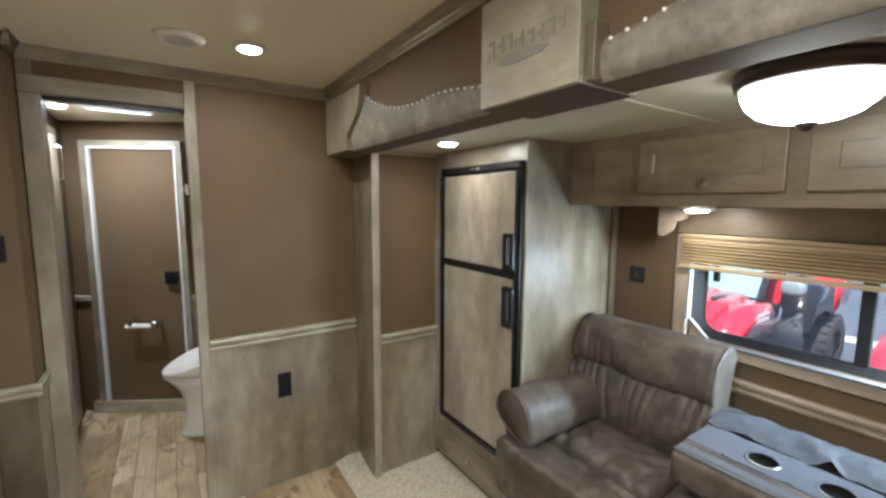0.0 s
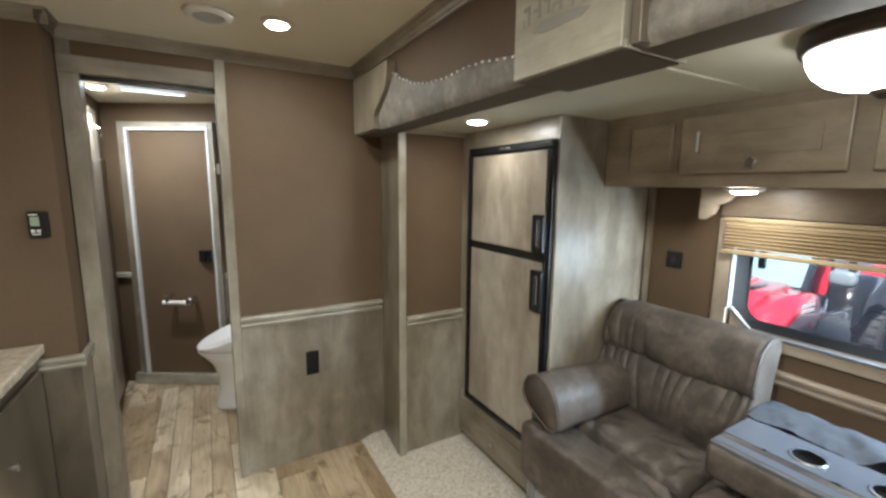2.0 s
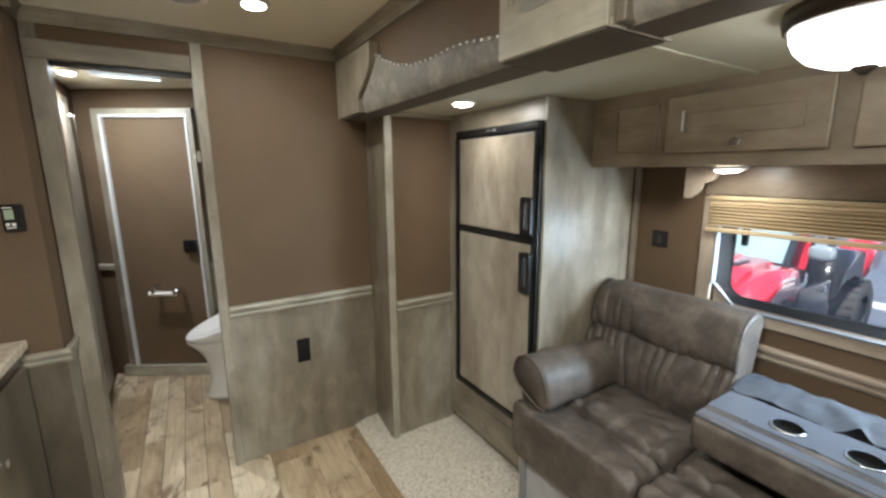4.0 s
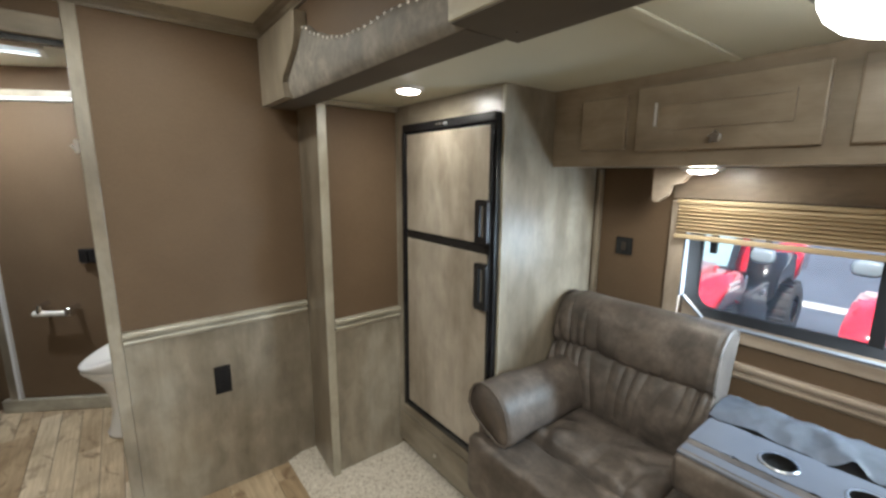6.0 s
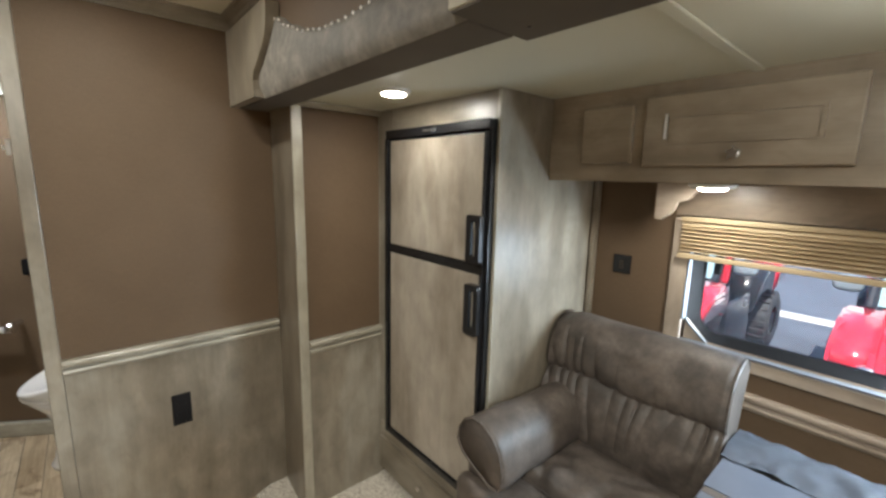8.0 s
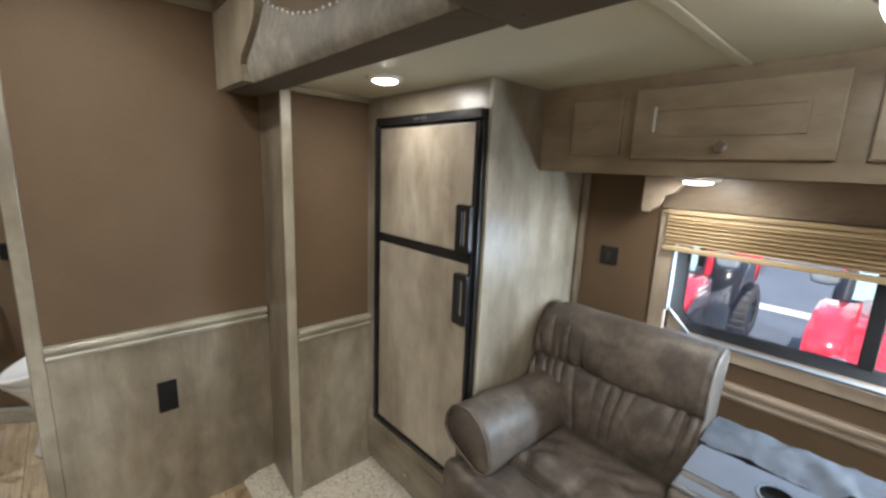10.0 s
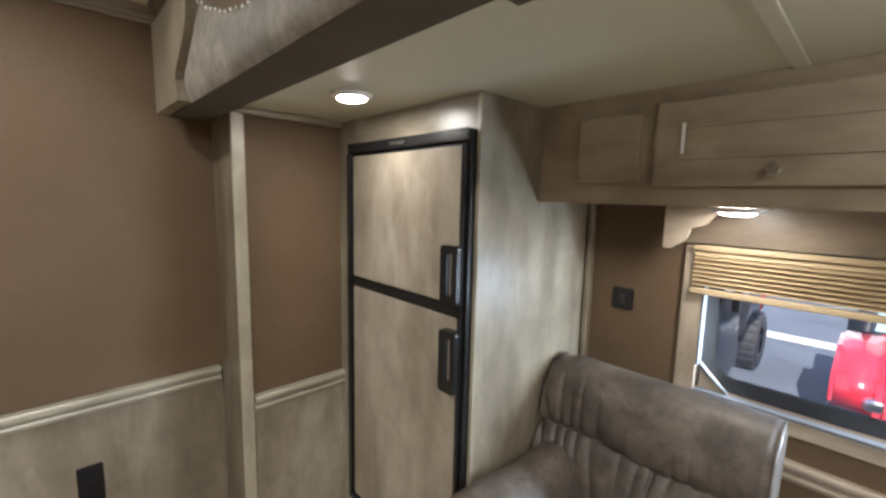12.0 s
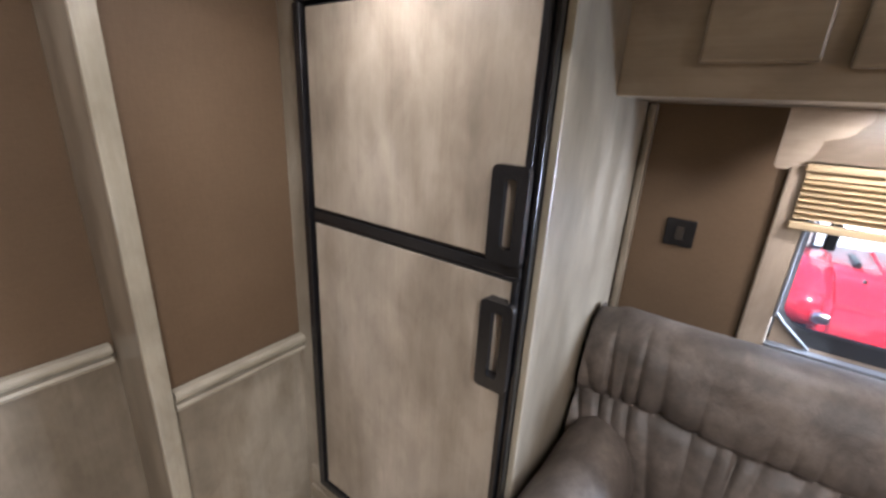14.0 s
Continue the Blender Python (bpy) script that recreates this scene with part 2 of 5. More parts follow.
def carpet_mat():
    m, t, b = node_mat("beige_carpet_pile")
    n1 = noise_node(t, 90.0, (1, 1, 1), 3.0, 0.7)
    n2 = noise_node(t, 400.0, (1, 1, 1), 2.0, 0.7)
    c = ramp(t, n1, [(0.32, (0.28, 0.235, 0.185)), (0.46, (0.56, 0.51, 0.43)), (0.68, (0.72, 0.68, 0.6))])
    c = mix(t, 0.6, c, ramp(t, n2, [(0.3, (0.65, 0.63, 0.6)), (0.7, (1.2, 1.2, 1.2))]), 'MULTIPLY')
    t.links.new(c, b.inputs["Base Color"])
    b.inputs["Roughness"].default_value = 0.95
    bump(t, b, n2, 0.6, 0.004)
    return m


CARPET = carpet_mat()


def blind_mat():
    m, t, b = node_mat("tan_pleated_fabric")
    n1 = noise_node(t, 30.0, (1, 0.1, 1), 3.0)
    c = ramp(t, n1, [(0.3, (0.36, 0.27, 0.155)), (0.7, (0.48, 0.375, 0.235))])
    t.links.new(c, b.inputs["Base Color"])
    b.inputs["Roughness"].default_value = 0.75
    bump(t, b, noise_node(t, 500.0), 0.1, 0.0006)
    return m


BLIND = blind_mat()


def glass_mat(name, haze):
    """Clear glass with an added pale veil that imitates the hazy light over the view."""
    m, t, b = node_mat(name)
    b.inputs["Base Color"].default_value = (0.93, 0.95, 0.97, 1)
    b.inputs["Roughness"].default_value = 0.0
    b.inputs["IOR"].default_value = 1.2
    b.inputs["Transmission Weight"].default_value = 1.0
    veil = t.nodes.new("ShaderNodeBsdfTranslucent")
    veil.inputs["Color"].default_value = (0.8, 0.84, 0.9, 1)
    both = t.nodes.new("ShaderNodeMixShader")
    cloud = t.nodes.new("ShaderNodeMapRange")
    cloud.inputs[3].default_value, cloud.inputs[4].default_value = haze * 0.7, haze * 1.3
    t.links.new(noise_node(t, 5.0, (1, 1, 1), 4.0, 0.6), cloud.inputs[0])
    t.links.new(cloud.outputs[0], both.inputs[0])
    t.links.new(b.outputs[0], both.inputs[1])
    t.links.new(veil.outputs[0], both.inputs[2])
    t.links.new(both.outputs[0], t.nodes["Material Output"].inputs["Surface"])
    return m


GLASS = glass_mat("window_glass", 0.045)
MIRROR_SHELL = plain("grey_mirror_shell", (0.2, 0.24, 0.26), 0.3, bumps=0)
# Opaque pale cyan puts the sky's reflection into the windshield colour.
SHIELD = plain("sky_tinted_shield", (0.22, 0.33, 0.35), 0.12, vary=0.15, scale=3, bumps=0, coat=0.5)


# ---- mesh helpers ----
def part(name, bm, material, parent=None, label="", smooth=False):
    me = bpy.data.meshes.new(name)
    bmesh.ops.recalc_face_normals(bm, faces=bm.faces)
    bm.to_mesh(me)
    bm.free()
    me.materials.append(material)
    if smooth:
        for p in me.polygons:
            p.use_smooth = True
    ob = new(name, me)
    if parent is not None:
        ob.parent = parent
        ob.matrix_parent_inverse = parent.matrix_basis.inverted()
    if label:
        ob["label"] = label
    return ob


def structure(ob, label):
    return tagged(ob, label, kind="structure")


def thing(name, at, label, category, group=""):
    """An empty at the base of a thing."""
    ob = new(name)
    ob.matrix_basis = pose(*at)
    ob.empty_display_size = 0.05
    return tagged(ob, label, category, group)


def add_box(bm, x0, x1, y0, y1, z0, z1, bevel=0.0, seg=2):
    v = [bm.verts.new((x, y, z)) for x in (x0, x1) for y in (y0, y1) for z in (z0, z1)]
    quads = [(0, 1, 3, 2), (4, 6, 7, 5), (0, 4, 5, 1), (2, 3, 7, 6), (0, 2, 6, 4), (1, 5, 7, 3)]
    fs = [bm.faces.new([v[i] for i in q]) for q in quads]
    if bevel:
        edges = list({e for f in fs for e in f.edges})
        bmesh.ops.bevel(bm, geom=edges, offset=bevel, segments=seg, profile=0.5, affect='EDGES')
    return bm


def box(x0, x1, y0, y1, z0, z1, bevel=0.0, seg=2):
    return add_box(bmesh.new(), x0, x1, y0, y1, z0, z1, bevel, seg)


def add_prism(bm, outline, axis, a0, a1):
    """An outline of two coordinates, pushed along the third axis."""
    def place(p, a):
        q = list(p)
        q.insert(axis, a)
        return q
    lo = [bm.verts.new(place(p, a0)) for p in outline]
    hi = [bm.verts.new(place(p, a1)) for p in outline]
    n = len(outline)
    bm.faces.new(lo)
    bm.faces.new(hi[::-1])
    for i in range(n):
        bm.faces.new((lo[i], lo[(i + 1) % n], hi[(i + 1) % n], hi[i]))
    return bm


def prism(outline, axis, a0, a1):
    return add_prism(bmesh.new(), outline, axis, a0, a1)


def add_lathe(bm, profile, at, n=32, axis=2, scale=(1, 1, 1)):
    """Turns (radius, height) pairs about an axis."""
    rings = []
    for r, h in profile:
        ring = []
        for i in range(n):
            a = 2 * math.pi * i / n
            q = [r * math.cos(a), r * math.sin(a)]
            q.insert(axis, h)
            ring.append(bm.verts.new([at[k] + q[k] * scale[k] for k in range(3)]))
        rings.append(ring)
    for a, b in zip(rings, rings[1:]):
        for i in range(n):
            bm.faces.new((a[i], a[(i + 1) % n], b[(i + 1) % n], b[i]))
    bmesh.ops.remove_doubles(bm, verts=[v for ring in rings for v in ring], dist=1e-6)
    return bm


def lathe(profile, at, n=32, axis=2, scale=(1, 1, 1)):
    return add_lathe(bmesh.new(), profile, at, n, axis, scale)


def add_tube(bm, points, r, n=10):
    pts = [Vector(p) for p in points]
    rings = []
    for i, p in enumerate(pts):
        d = (pts[min(i + 1, len(pts) - 1)] - pts[max(i - 1, 0)]).normalized()
        side = d.cross(Vector((0, 0, 1)))
        if side.length < 0.05:
            side = d.cross(Vector((1, 0, 0)))
        side.normalize()
        up = side.cross(d)
        rings.append([bm.verts.new(p + r * (math.cos(2 * math.pi * k / n) * side + math.sin(2 * math.pi * k / n) * up)) for k in range(n)])
    for a, b in zip(rings, rings[1:]):
        for i in range(n):
            bm.faces.new((a[i], a[(i + 1) % n], b[(i + 1) % n], b[i]))
    bm.faces.new(rings[0][::-1])
    bm.faces.new(rings[-1])
    return bm


def tube(points, r, n=10):
    return add_tube(bmesh.new(), points, r, n)


def smoothstep(a, b, x):
    k = min(1.0, max(0.0, (x - a) / (b - a)))
    return k * k * (3 - 2 * k)


def curve_through(points, x):
    """Smooth value at x along (x, value) pairs in rising order."""
    if x <= points[0][0]:
        return points[0][1]
    for (a, va), (b, vb) in zip(points, points[1:]):
        if x <= b:
            return va + (vb - va) * smoothstep(a, b, x) * 0.5 + (vb - va) * (x - a) / (b - a) * 0.5
    return points[-1][1]


def pillow(center, half, power=4.0, cells=(18, 18, 18), fold=None, turn=None):
    """A stuffed cushion: a rounded block, with folds given by fold(u, v, w)."""
    bm = bmesh.new()
    cx, cy, cz = cells
    seen = {}

    def vert(i, j, k):
        if (i, j, k) not in seen:
            u, v, w = 2 * i / cx - 1, 2 * j / cy - 1, 2 * k / cz - 1
            p = [math.copysign(math.sin(abs(a) * math.pi / 2) ** 0.8, a) for a in (u, v, w)]
            length = sum(abs(a) ** power for a in p) ** (1 / power)
            q = Vector([p[n] / length * half[n] for n in range(3)])
            if fold:
                q += Vector(fold(q.x / half[0], q.y / half[1], q.z / half[2]))
            if turn is not None:
                q = turn @ q
            seen[(i, j, k)] = bm.verts.new(q + Vector(center))
        return seen[(i, j, k)]

    for j in range(cy):
        for k in range(cz):
            for i in (0, cx):
                bm.faces.new((vert(i, j, k), vert(i, j + 1, k), vert(i, j + 1, k + 1), vert(i, j, k + 1)))
    for i in range(cx):
        for k in range(cz):
            for j in (0, cy):
                bm.faces.new((vert(i, j, k), vert(i + 1, j, k), vert(i + 1, j, k + 1), vert(i, j, k + 1)))
    for i in range(cx):
        for j in range(cy):
            for k in (0, cz):
                bm.faces.new((vert(i, j, k), vert(i + 1, j, k), vert(i + 1, j + 1, k), vert(i, j + 1, k)))
    return bm


# ---- the shell of the main room ----
PART_Y, HEAD_X, WIN_X, NIB_X, NIB_Y = 2.745, 1.10, 2.25, -0.135, 2.585
LEFT_X, BACK_Y = -0.85, -1.5

subfloor = add_box(box(-0.95, 1.087, BACK_Y - 0.05, PART_Y + 0.055, -0.06, -0.006), -0.33, 1.087, PART_Y + 0.055, 4.9, -0.06, -0.006)
floor_base = structure(part("floor", subfloor, DARK), "wood-look plank floor on a dark subfloor")
ceiling = structure(part("ceiling", box(-0.95, HEAD_X + 0.06, BACK_Y - 0.05, PART_Y + 0.06, CEIL, CEIL + 0.05), CEILING), "smooth beige ceiling panel")

wall_part = structure(part("wall_partition", box(0.465, WIN_X + 0.1, PART_Y, PART_Y + 0.055, 0, CEIL), BROWN), "brown vinyl partition wall with grey laminate wainscot")
part("wainscot", box(0.466, 1.245, PART_Y - 0.004, PART_Y - 0.0005, 0.0, 0.845), WOOD, wall_part, "grey weathered laminate wainscot")
structure(part("wall_over_doorway", box(NIB_X, 0.465, PART_Y, PART_Y + 0.055, 2.06, CEIL), BROWN), "brown vinyl strip over the doorway")
wall_nib = structure(part("wall_nib", box(LEFT_X, NIB_X, NIB_Y, PART_Y + 0.055, 0, CEIL), BROWN), "brown vinyl wall end beside the doorway")
# Same wainscot on both faces; the front is coloured darker for shade.
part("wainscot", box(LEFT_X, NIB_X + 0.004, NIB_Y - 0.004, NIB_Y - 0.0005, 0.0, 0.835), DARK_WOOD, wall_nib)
part("wainscot", box(NIB_X + 0.0005, NIB_X + 0.004, NIB_Y - 0.0005, PART_Y - 0.001, 0.0, 0.835), WOOD, wall_nib)
structure(part("wall_left", box(LEFT_X - 0.05, LEFT_X, BACK_Y, PART_Y + 0.055, 0, CEIL), BROWN), "plain brown vinyl side wall")
structure(part("wall_back", box(LEFT_X - 0.05, WIN_X + 0.06, BACK_Y - 0.05, BACK_Y, 0, CEIL), BROWN), "plain brown vinyl end wall")
structure(part("wall_header", box(HEAD_X, HEAD_X + 0.06, BACK_Y, PART_Y, 1.835, CEIL), BROWN), "brown vinyl header above the slide-out")


def rail_profile(z0, z1, proud):
    """Chair rail section as (depth, height) pairs."""
    h = z1 - z0
    steps = [(0.35, 0.0), (0.42, 0.1), (0.8, 0.16), (0.9, 0.28), (0.8, 0.4), (0.36, 0.44), (0.3, 0.5), (0.36, 0.57), (0.9, 0.62), (1.0, 0.74), (0.98, 0.88), (0.8, 0.97), (0.6, 1.0)]
    return [(0, z0)] + [(proud * d, z0 + h * k) for d, k in steps] + [(0, z1)]


def crown_profile(z0, z1, proud):
    h = z1 - z0
    return [(0, z0), (proud * 0.2, z0), (proud * 0.24, z0 + h * 0.2), (proud * 0.34, z0 + h * 0.26), (proud * 0.42, z0 + h * 0.5),
            (proud * 0.66, z0 + h * 0.7), (proud * 0.7, z0 + h * 0.78), (proud * 0.92, z0 + h * 0.84), (proud, z1), (0, z1)]


structure(part("trim_chair_rail_partition", prism([(PART_Y - 0.004 - d, z) for d, z in rail_profile(0.824, 0.884, 0.031)], 0, 0.466, 1.225), TRIM_X), "pale moulded chair rail")
structure(part("trim_chair_rail_nib", prism([(NIB_Y - 0.004 - d, z) for d, z in rail_profile(0.815, 0.868, 0.022)], 0, -0.30, NIB_X + 0.022), TRIM_X), "pale moulded chair rail end")
# The rail's return takes a greyer tone for its shaded side.
structure(part("trim_chair_rail_nib_return", prism([(NIB_X + 0.004 + d, z) for d, z in rail_profile(0.815, 0.868, 0.018)], 1, NIB_Y - 0.003, PART_Y - 0.016), WOOD_Y), "moulded chair rail return in darker grey for its shade")
structure(part("trim_crown_partition", prism([(PART_Y - d, z) for d, z in crown_profile(2.118, CEIL, 0.048)], 0, NIB_X, HEAD_X), WOOD_X), "grey crown moulding along the partition")
structure(part("trim_crown_header", prism([(HEAD_X - d, z) for d, z in crown_profile(2.118, CEIL, 0.048)], 1, BACK_Y, PART_Y), WOOD_Y), "grey crown moulding along the header")
structure(part("trim_crown_nib", prism([(NIB_Y - d, z) for d, z in crown_profile(2.118, CEIL, 0.048)], 0, LEFT_X, NIB_X + 0.03), WOOD_X), "grey crown moulding on the wall end")
# Crown return in dark laminate carries its shade in the colour.
structure(part("trim_crown_nib_return", prism([(NIB_X + d, z) for d, z in crown_profile(2.118, CEIL, 0.035)], 1, NIB_Y - 0.04, PART_Y), DARK_WOOD), "crown moulding return coloured dark for its shade")

# doorway casing
casing = thing("door_casing", (0.2, PART_Y, 0), "grey laminate casing round the open bathroom doorway", "door frame")
casing["kind"] = "structure"
part("jamb", box(NIB_X + 0.004, -0.065, PART_Y - 0.014, PART_Y + 0.075, 0, 1.99, 0.004), WOOD, casing)
part("jamb", box(0.42, 0.465, PART_Y - 0.014, PART_Y + 0.075, 0, 2.118, 0.004), WOOD, casing, "grey edge post of the partition")
part("head", box(NIB_X + 0.004, 0.42, PART_Y - 0.014, PART_Y + 0.075, 1.99, 2.06, 0.004), WOOD_X, casing)
part("head_track", box(-0.065, 0.42, PART_Y + 0.015, PART_Y + 0.045, 1.972, 1.99), BLACK, casing, "black sliding door track")
part("cap", box(NIB_X + 0.006, -0.085, PART_Y - 0.010, PART_Y, 2.061, 2.118, 0.003), WOOD, casing)

# ---- bathroom ----
BATH_CEIL = 2.125
A0, AU, AN = Vector((-0.204, 4.295)), Vector((0.864, -0.503)), Vector((0.503, 0.864))
SLANT = math.degrees(math.atan2(AU.y, AU.x))
SLANT_POSE = pose(A0.x, A0.y, 0, 0, 0, SLANT)


def slant_part(name, bm, material, parent=None, label=""):
    """A piece given along, behind and above the foot of the slanted wall."""
    bmesh.ops.transform(bm, matrix=SLANT_POSE, verts=bm.verts)
    return part(name, bm, material, parent, label)


structure(part("bath_ceiling", box(-0.33, 1.1, PART_Y + 0.056, 4.9, BATH_CEIL, BATH_CEIL + 0.05), CEILING), "beige bathroom ceiling panel")
structure(part("wall_bath_left", box(-0.33, -0.27, PART_Y + 0.056, 4.9, 0, BATH_CEIL), BROWN), "brown vinyl bathroom side wall")
structure(part("wall_bath_right", box(0.98, 1.04, PART_Y + 0.056, 4.0, 0, BATH_CEIL), BROWN), "brown vinyl bathroom wall behind the toilet")
slant = structure(slant_part("wall_bath_slant", box(-0.15, 1.6, 0.045, 0.1, 0, BATH_CEIL), BROWN), "slanted brown vinyl wall at the bathroom end")
slant_part("wainscot", box(0.72, 1.5, 0.041, 0.0445, 0.08, 0.85), WOOD, slant)
slant_part("chair_rail", prism([(0.041 - d, z) for d, z in rail_profile(0.84, 0.885, 0.022)], 0, 0.72, 1.5), TRIM_X, slant)
slant_part("chair_rail", prism([(0.041 - d, z) for d, z in rail_profile(0.84, 0.885, 0.03)], 0, -0.1, 0.03), TRIM_X, slant)
slant_part("curb", box(-0.01, 1.4, -0.004, 0.044, 0, 0.088, 0.008), TRIM_X, slant, "pale grey raised sill along the slanted wall")

bdoor = thing("door_1", (0.1, 4.2, 0), "closed brown panel door in a bright metal frame at the bathroom end", "door")
bdoor["kind"] = "structure"
slant_part("door_leaf", box(0.105, 0.672, 0.02, 0.043, 0.092, 1.93, 0.003), BROWN, bdoor)
for a, b, c, d in ((0.035, 0.085, 0.09, 1.99), (0.69, 0.725, 0.09, 1.99)):
    slant_part("frame_side", box(a, b, 0.006, 0.044, c, d, 0.003), WOOD, bdoor)
slant_part("frame_head", box(0.085, 0.69, 0.006, 0.044, 1.95, 1.99, 0.003), TRIM_X, bdoor)
slant_part("metal_edge", box(0.086, 0.104, 0.0, 0.044, 0.09, 1.95, 0.002), ALU, bdoor, "bright aluminium edge strip")
slant_part("metal_edge", box(0.673, 0.689, 0.0, 0.044, 0.09, 1.95, 0.002), ALU, bdoor, "bright aluminium edge strip")
slant_part("metal_edge", box(0.104, 0.673, 0.0, 0.044, 1.931, 1.95, 0.002), ALU, bdoor, "bright aluminium edge strip")
latch = slant_part("latch", box(0.565, 0.655, -0.012, 0.019, 0.975, 1.065, 0.008), BLACK, bdoor, "black paddle latch")
slant_part("latch_paddle", box(0.60, 0.622, -0.024, -0.011, 0.985, 1.055, 0.004), BLACK, latch)

bar = thing("toilet_roll_holder", (0.15, 4.1, 0.66), "white bar holder with chrome ends on the brown door", "toilet roll holder")
slant_part("bar", add_tube(bmesh.new(), [(0.30, -0.05, 0.675), (0.49, -0.05, 0.675)], 0.017, 14), WHITE_PLASTIC, bar, "white plastic bar")
for u, w in ((0.335, 0.725), (0.50, 0.7)):
    slant_part("post", add_tube(bmesh.new(), [(u, 0.021, w), (u, -0.05, w - 0.01), (u, -0.055, 0.68)], 0.016, 12), CHROME, bar, "chrome post")
slant_part("end_cap", lathe([(0.0, 0.485), (0.03, 0.487), (0.033, 0.5), (0.028, 0.515), (0.0, 0.518)], (0, -0.05, 0.685), 18, 0), CHROME, bar, "chrome end cap")

linen = thing("linen_cabinet", (-0.27, 3.8, 0), "tall narrow grey wood cabinet door on the bathroom wall", "cabinet")
part("frame", box(-0.269, -0.252, 3.42, 4.12, 0.06, 2.03, 0.003), WOOD, linen)
ldoor = part("door", box(-0.2515, -0.232, 3.5, 4.0, 0.12, 1.97, 0.005), CABINET_PLAIN, linen)
part("handle", tube([(-0.231, 3.97, 1.70), (-0.21, 3.97, 1.71), (-0.21, 3.97, 1.9), (-0.231, 3.97, 1.91)], 0.006), CHROME, ldoor, "slim chrome pull")


def toilet():
    t = thing("toilet", (0.62, 3.62, 0), "white ceramic pedestal toilet with a closed lid", "toilet")
    # front faces -x; sections as (height, front, back, half width)
    bm = bmesh.new()
    rings = []
    for z, f, bk, hw in ((0.0, 0.36, 0.80, 0.115), (0.02, 0.355, 0.80, 0.12), (0.05, 0.372, 0.79, 0.105), (0.15, 0.392, 0.78, 0.098), (0.24, 0.388, 0.78, 0.11),
                         (0.32, 0.36, 0.79, 0.145), (0.37, 0.325, 0.80, 0.172), (0.40, 0.3, 0.80, 0.182), (0.415, 0.3, 0.80, 0.18)):
        c, a = (f + bk) / 2, (bk - f) / 2
        rings.append([bm.verts.new((c - a * math.copysign(abs(math.cos(q)) ** 0.85, math.cos(q)), 3.62 + hw * math.sin(q), z)) for q in [2 * math.pi * i / 32 for i in range(32)]])
    for a, b in zip(rings, rings[1:]):
        for i in range(32):
            bm.faces.new((a[i], a[(i + 1) % 32], b[(i + 1) % 32], b[i]))
    bm.faces.new(rings[-1])
    bm.faces.new(rings[0][::-1])
    part("bowl", bm, WHITE, t, smooth=True)

    def oval(z0, z1, f, bk, hw, lift):
        bm = bmesh.new()
        c, a = (f + bk) / 2, (bk - f) / 2
        rr = []
        for z, s in ((z0, 0.97), ((z0 * 2 + z1) / 3, 1.0), ((z0 + 2 * z1) / 3, 0.99), (z1, 0.9), (z1 + 0.004, 0.4)):
            rr.append([bm.verts.new((c - a * s * math.cos(q), 3.62 + hw * s * math.sin(q), z + (lift * (1 - math.cos(q)) / 2 * s if z > z0 + 0.001 else 0))) for q in [2 * math.pi * i / 36 for i in range(36)]])
        for p, q in zip(rr, rr[1:]):
            for i in range(36):
                bm.faces.new((p[i], p[(i + 1) % 36], q[(i + 1) % 36], q[i]))
        bm.faces.new(rr[-1])
        bm.faces.new(rr[0][::-1])
        return bm
    part("seat", oval(0.416, 0.44, 0.278, 0.74, 0.19, 0), WHITE_PLASTIC, t, smooth=True)
    part("lid", oval(0.4405, 0.468, 0.272, 0.75, 0.193, 0.16), WHITE, t, smooth=True)
    part("hinge_block", box(0.72, 0.84, 3.5, 3.74, 0.4, 0.52, 0.02, 3), WHITE, t)
    t.matrix_basis = pose(0.58, 3.62, 0)


toilet()


def puck(name, at, r, label, deep=0.02, glass=PUCK_GLOW):
    t = thing(name, (at[0], at[1], at[2] - 0.02), label, "ceiling light", "round puck lights")
    x, y, z = at
    part("trim_ring", lathe([(r * 0.78, -0.012), (r * 0.98, -0.014), (r * 1.12, -0.006), (r * 1.15, -0.0006), (r * 0.7, -0.0006)], (x, y, z), 36), WHITE_PLASTIC, t, smooth=True)
    part("lens", lathe([(0.0, -deep), (r * 0.4, -deep * 0.96), (r * 0.68, -deep * 0.78), (r * 0.78, -0.0105)], (x, y, z), 36), glass, t, "glowing frosted lens", True)


for p in PUCKS:
    puck("ceiling_light", p, 0.052, "lit round white puck light on the beige ceiling")
puck("ceiling_light", (1.412, 2.035, SLIDE_CEIL), 0.052, "lit round puck light on the low slide-out ceiling")
puck("cabinet_light", (2.04, 1.24, 1.558), 0.056, "lit round puck light under the wall cabinet", 0.022, CABINET_GLOW)
puck("ceiling_light", (-0.17, 3.72, BATH_CEIL), 0.05, "lit round puck light on the bathroom ceiling")

hatch = thing("roof_hatch", (0.12, 3.63, BATH_CEIL), "rectangular roof hatch with bluish daylight in the bathroom ceiling", "roof hatch")
part("daylight_panel", box(-0.05, 0.28, 3.55, 3.71, BATH_CEIL - 0.008, BATH_CEIL - 0.001), HATCH_GLOW, hatch)
for x0, x1, y0, y1 in ((-0.075, 0.305, 3.525, 3.549), (-0.075, 0.305, 3.711, 3.735), (-0.075, -0.051, 3.549, 3.711), (0.281, 0.305, 3.549, 3.711)):
    part("frame", box(x0, x1, y0, y1, BATH_CEIL - 0.018, BATH_CEIL - 0.001, 0.003), WHITE_PLASTIC, hatch)


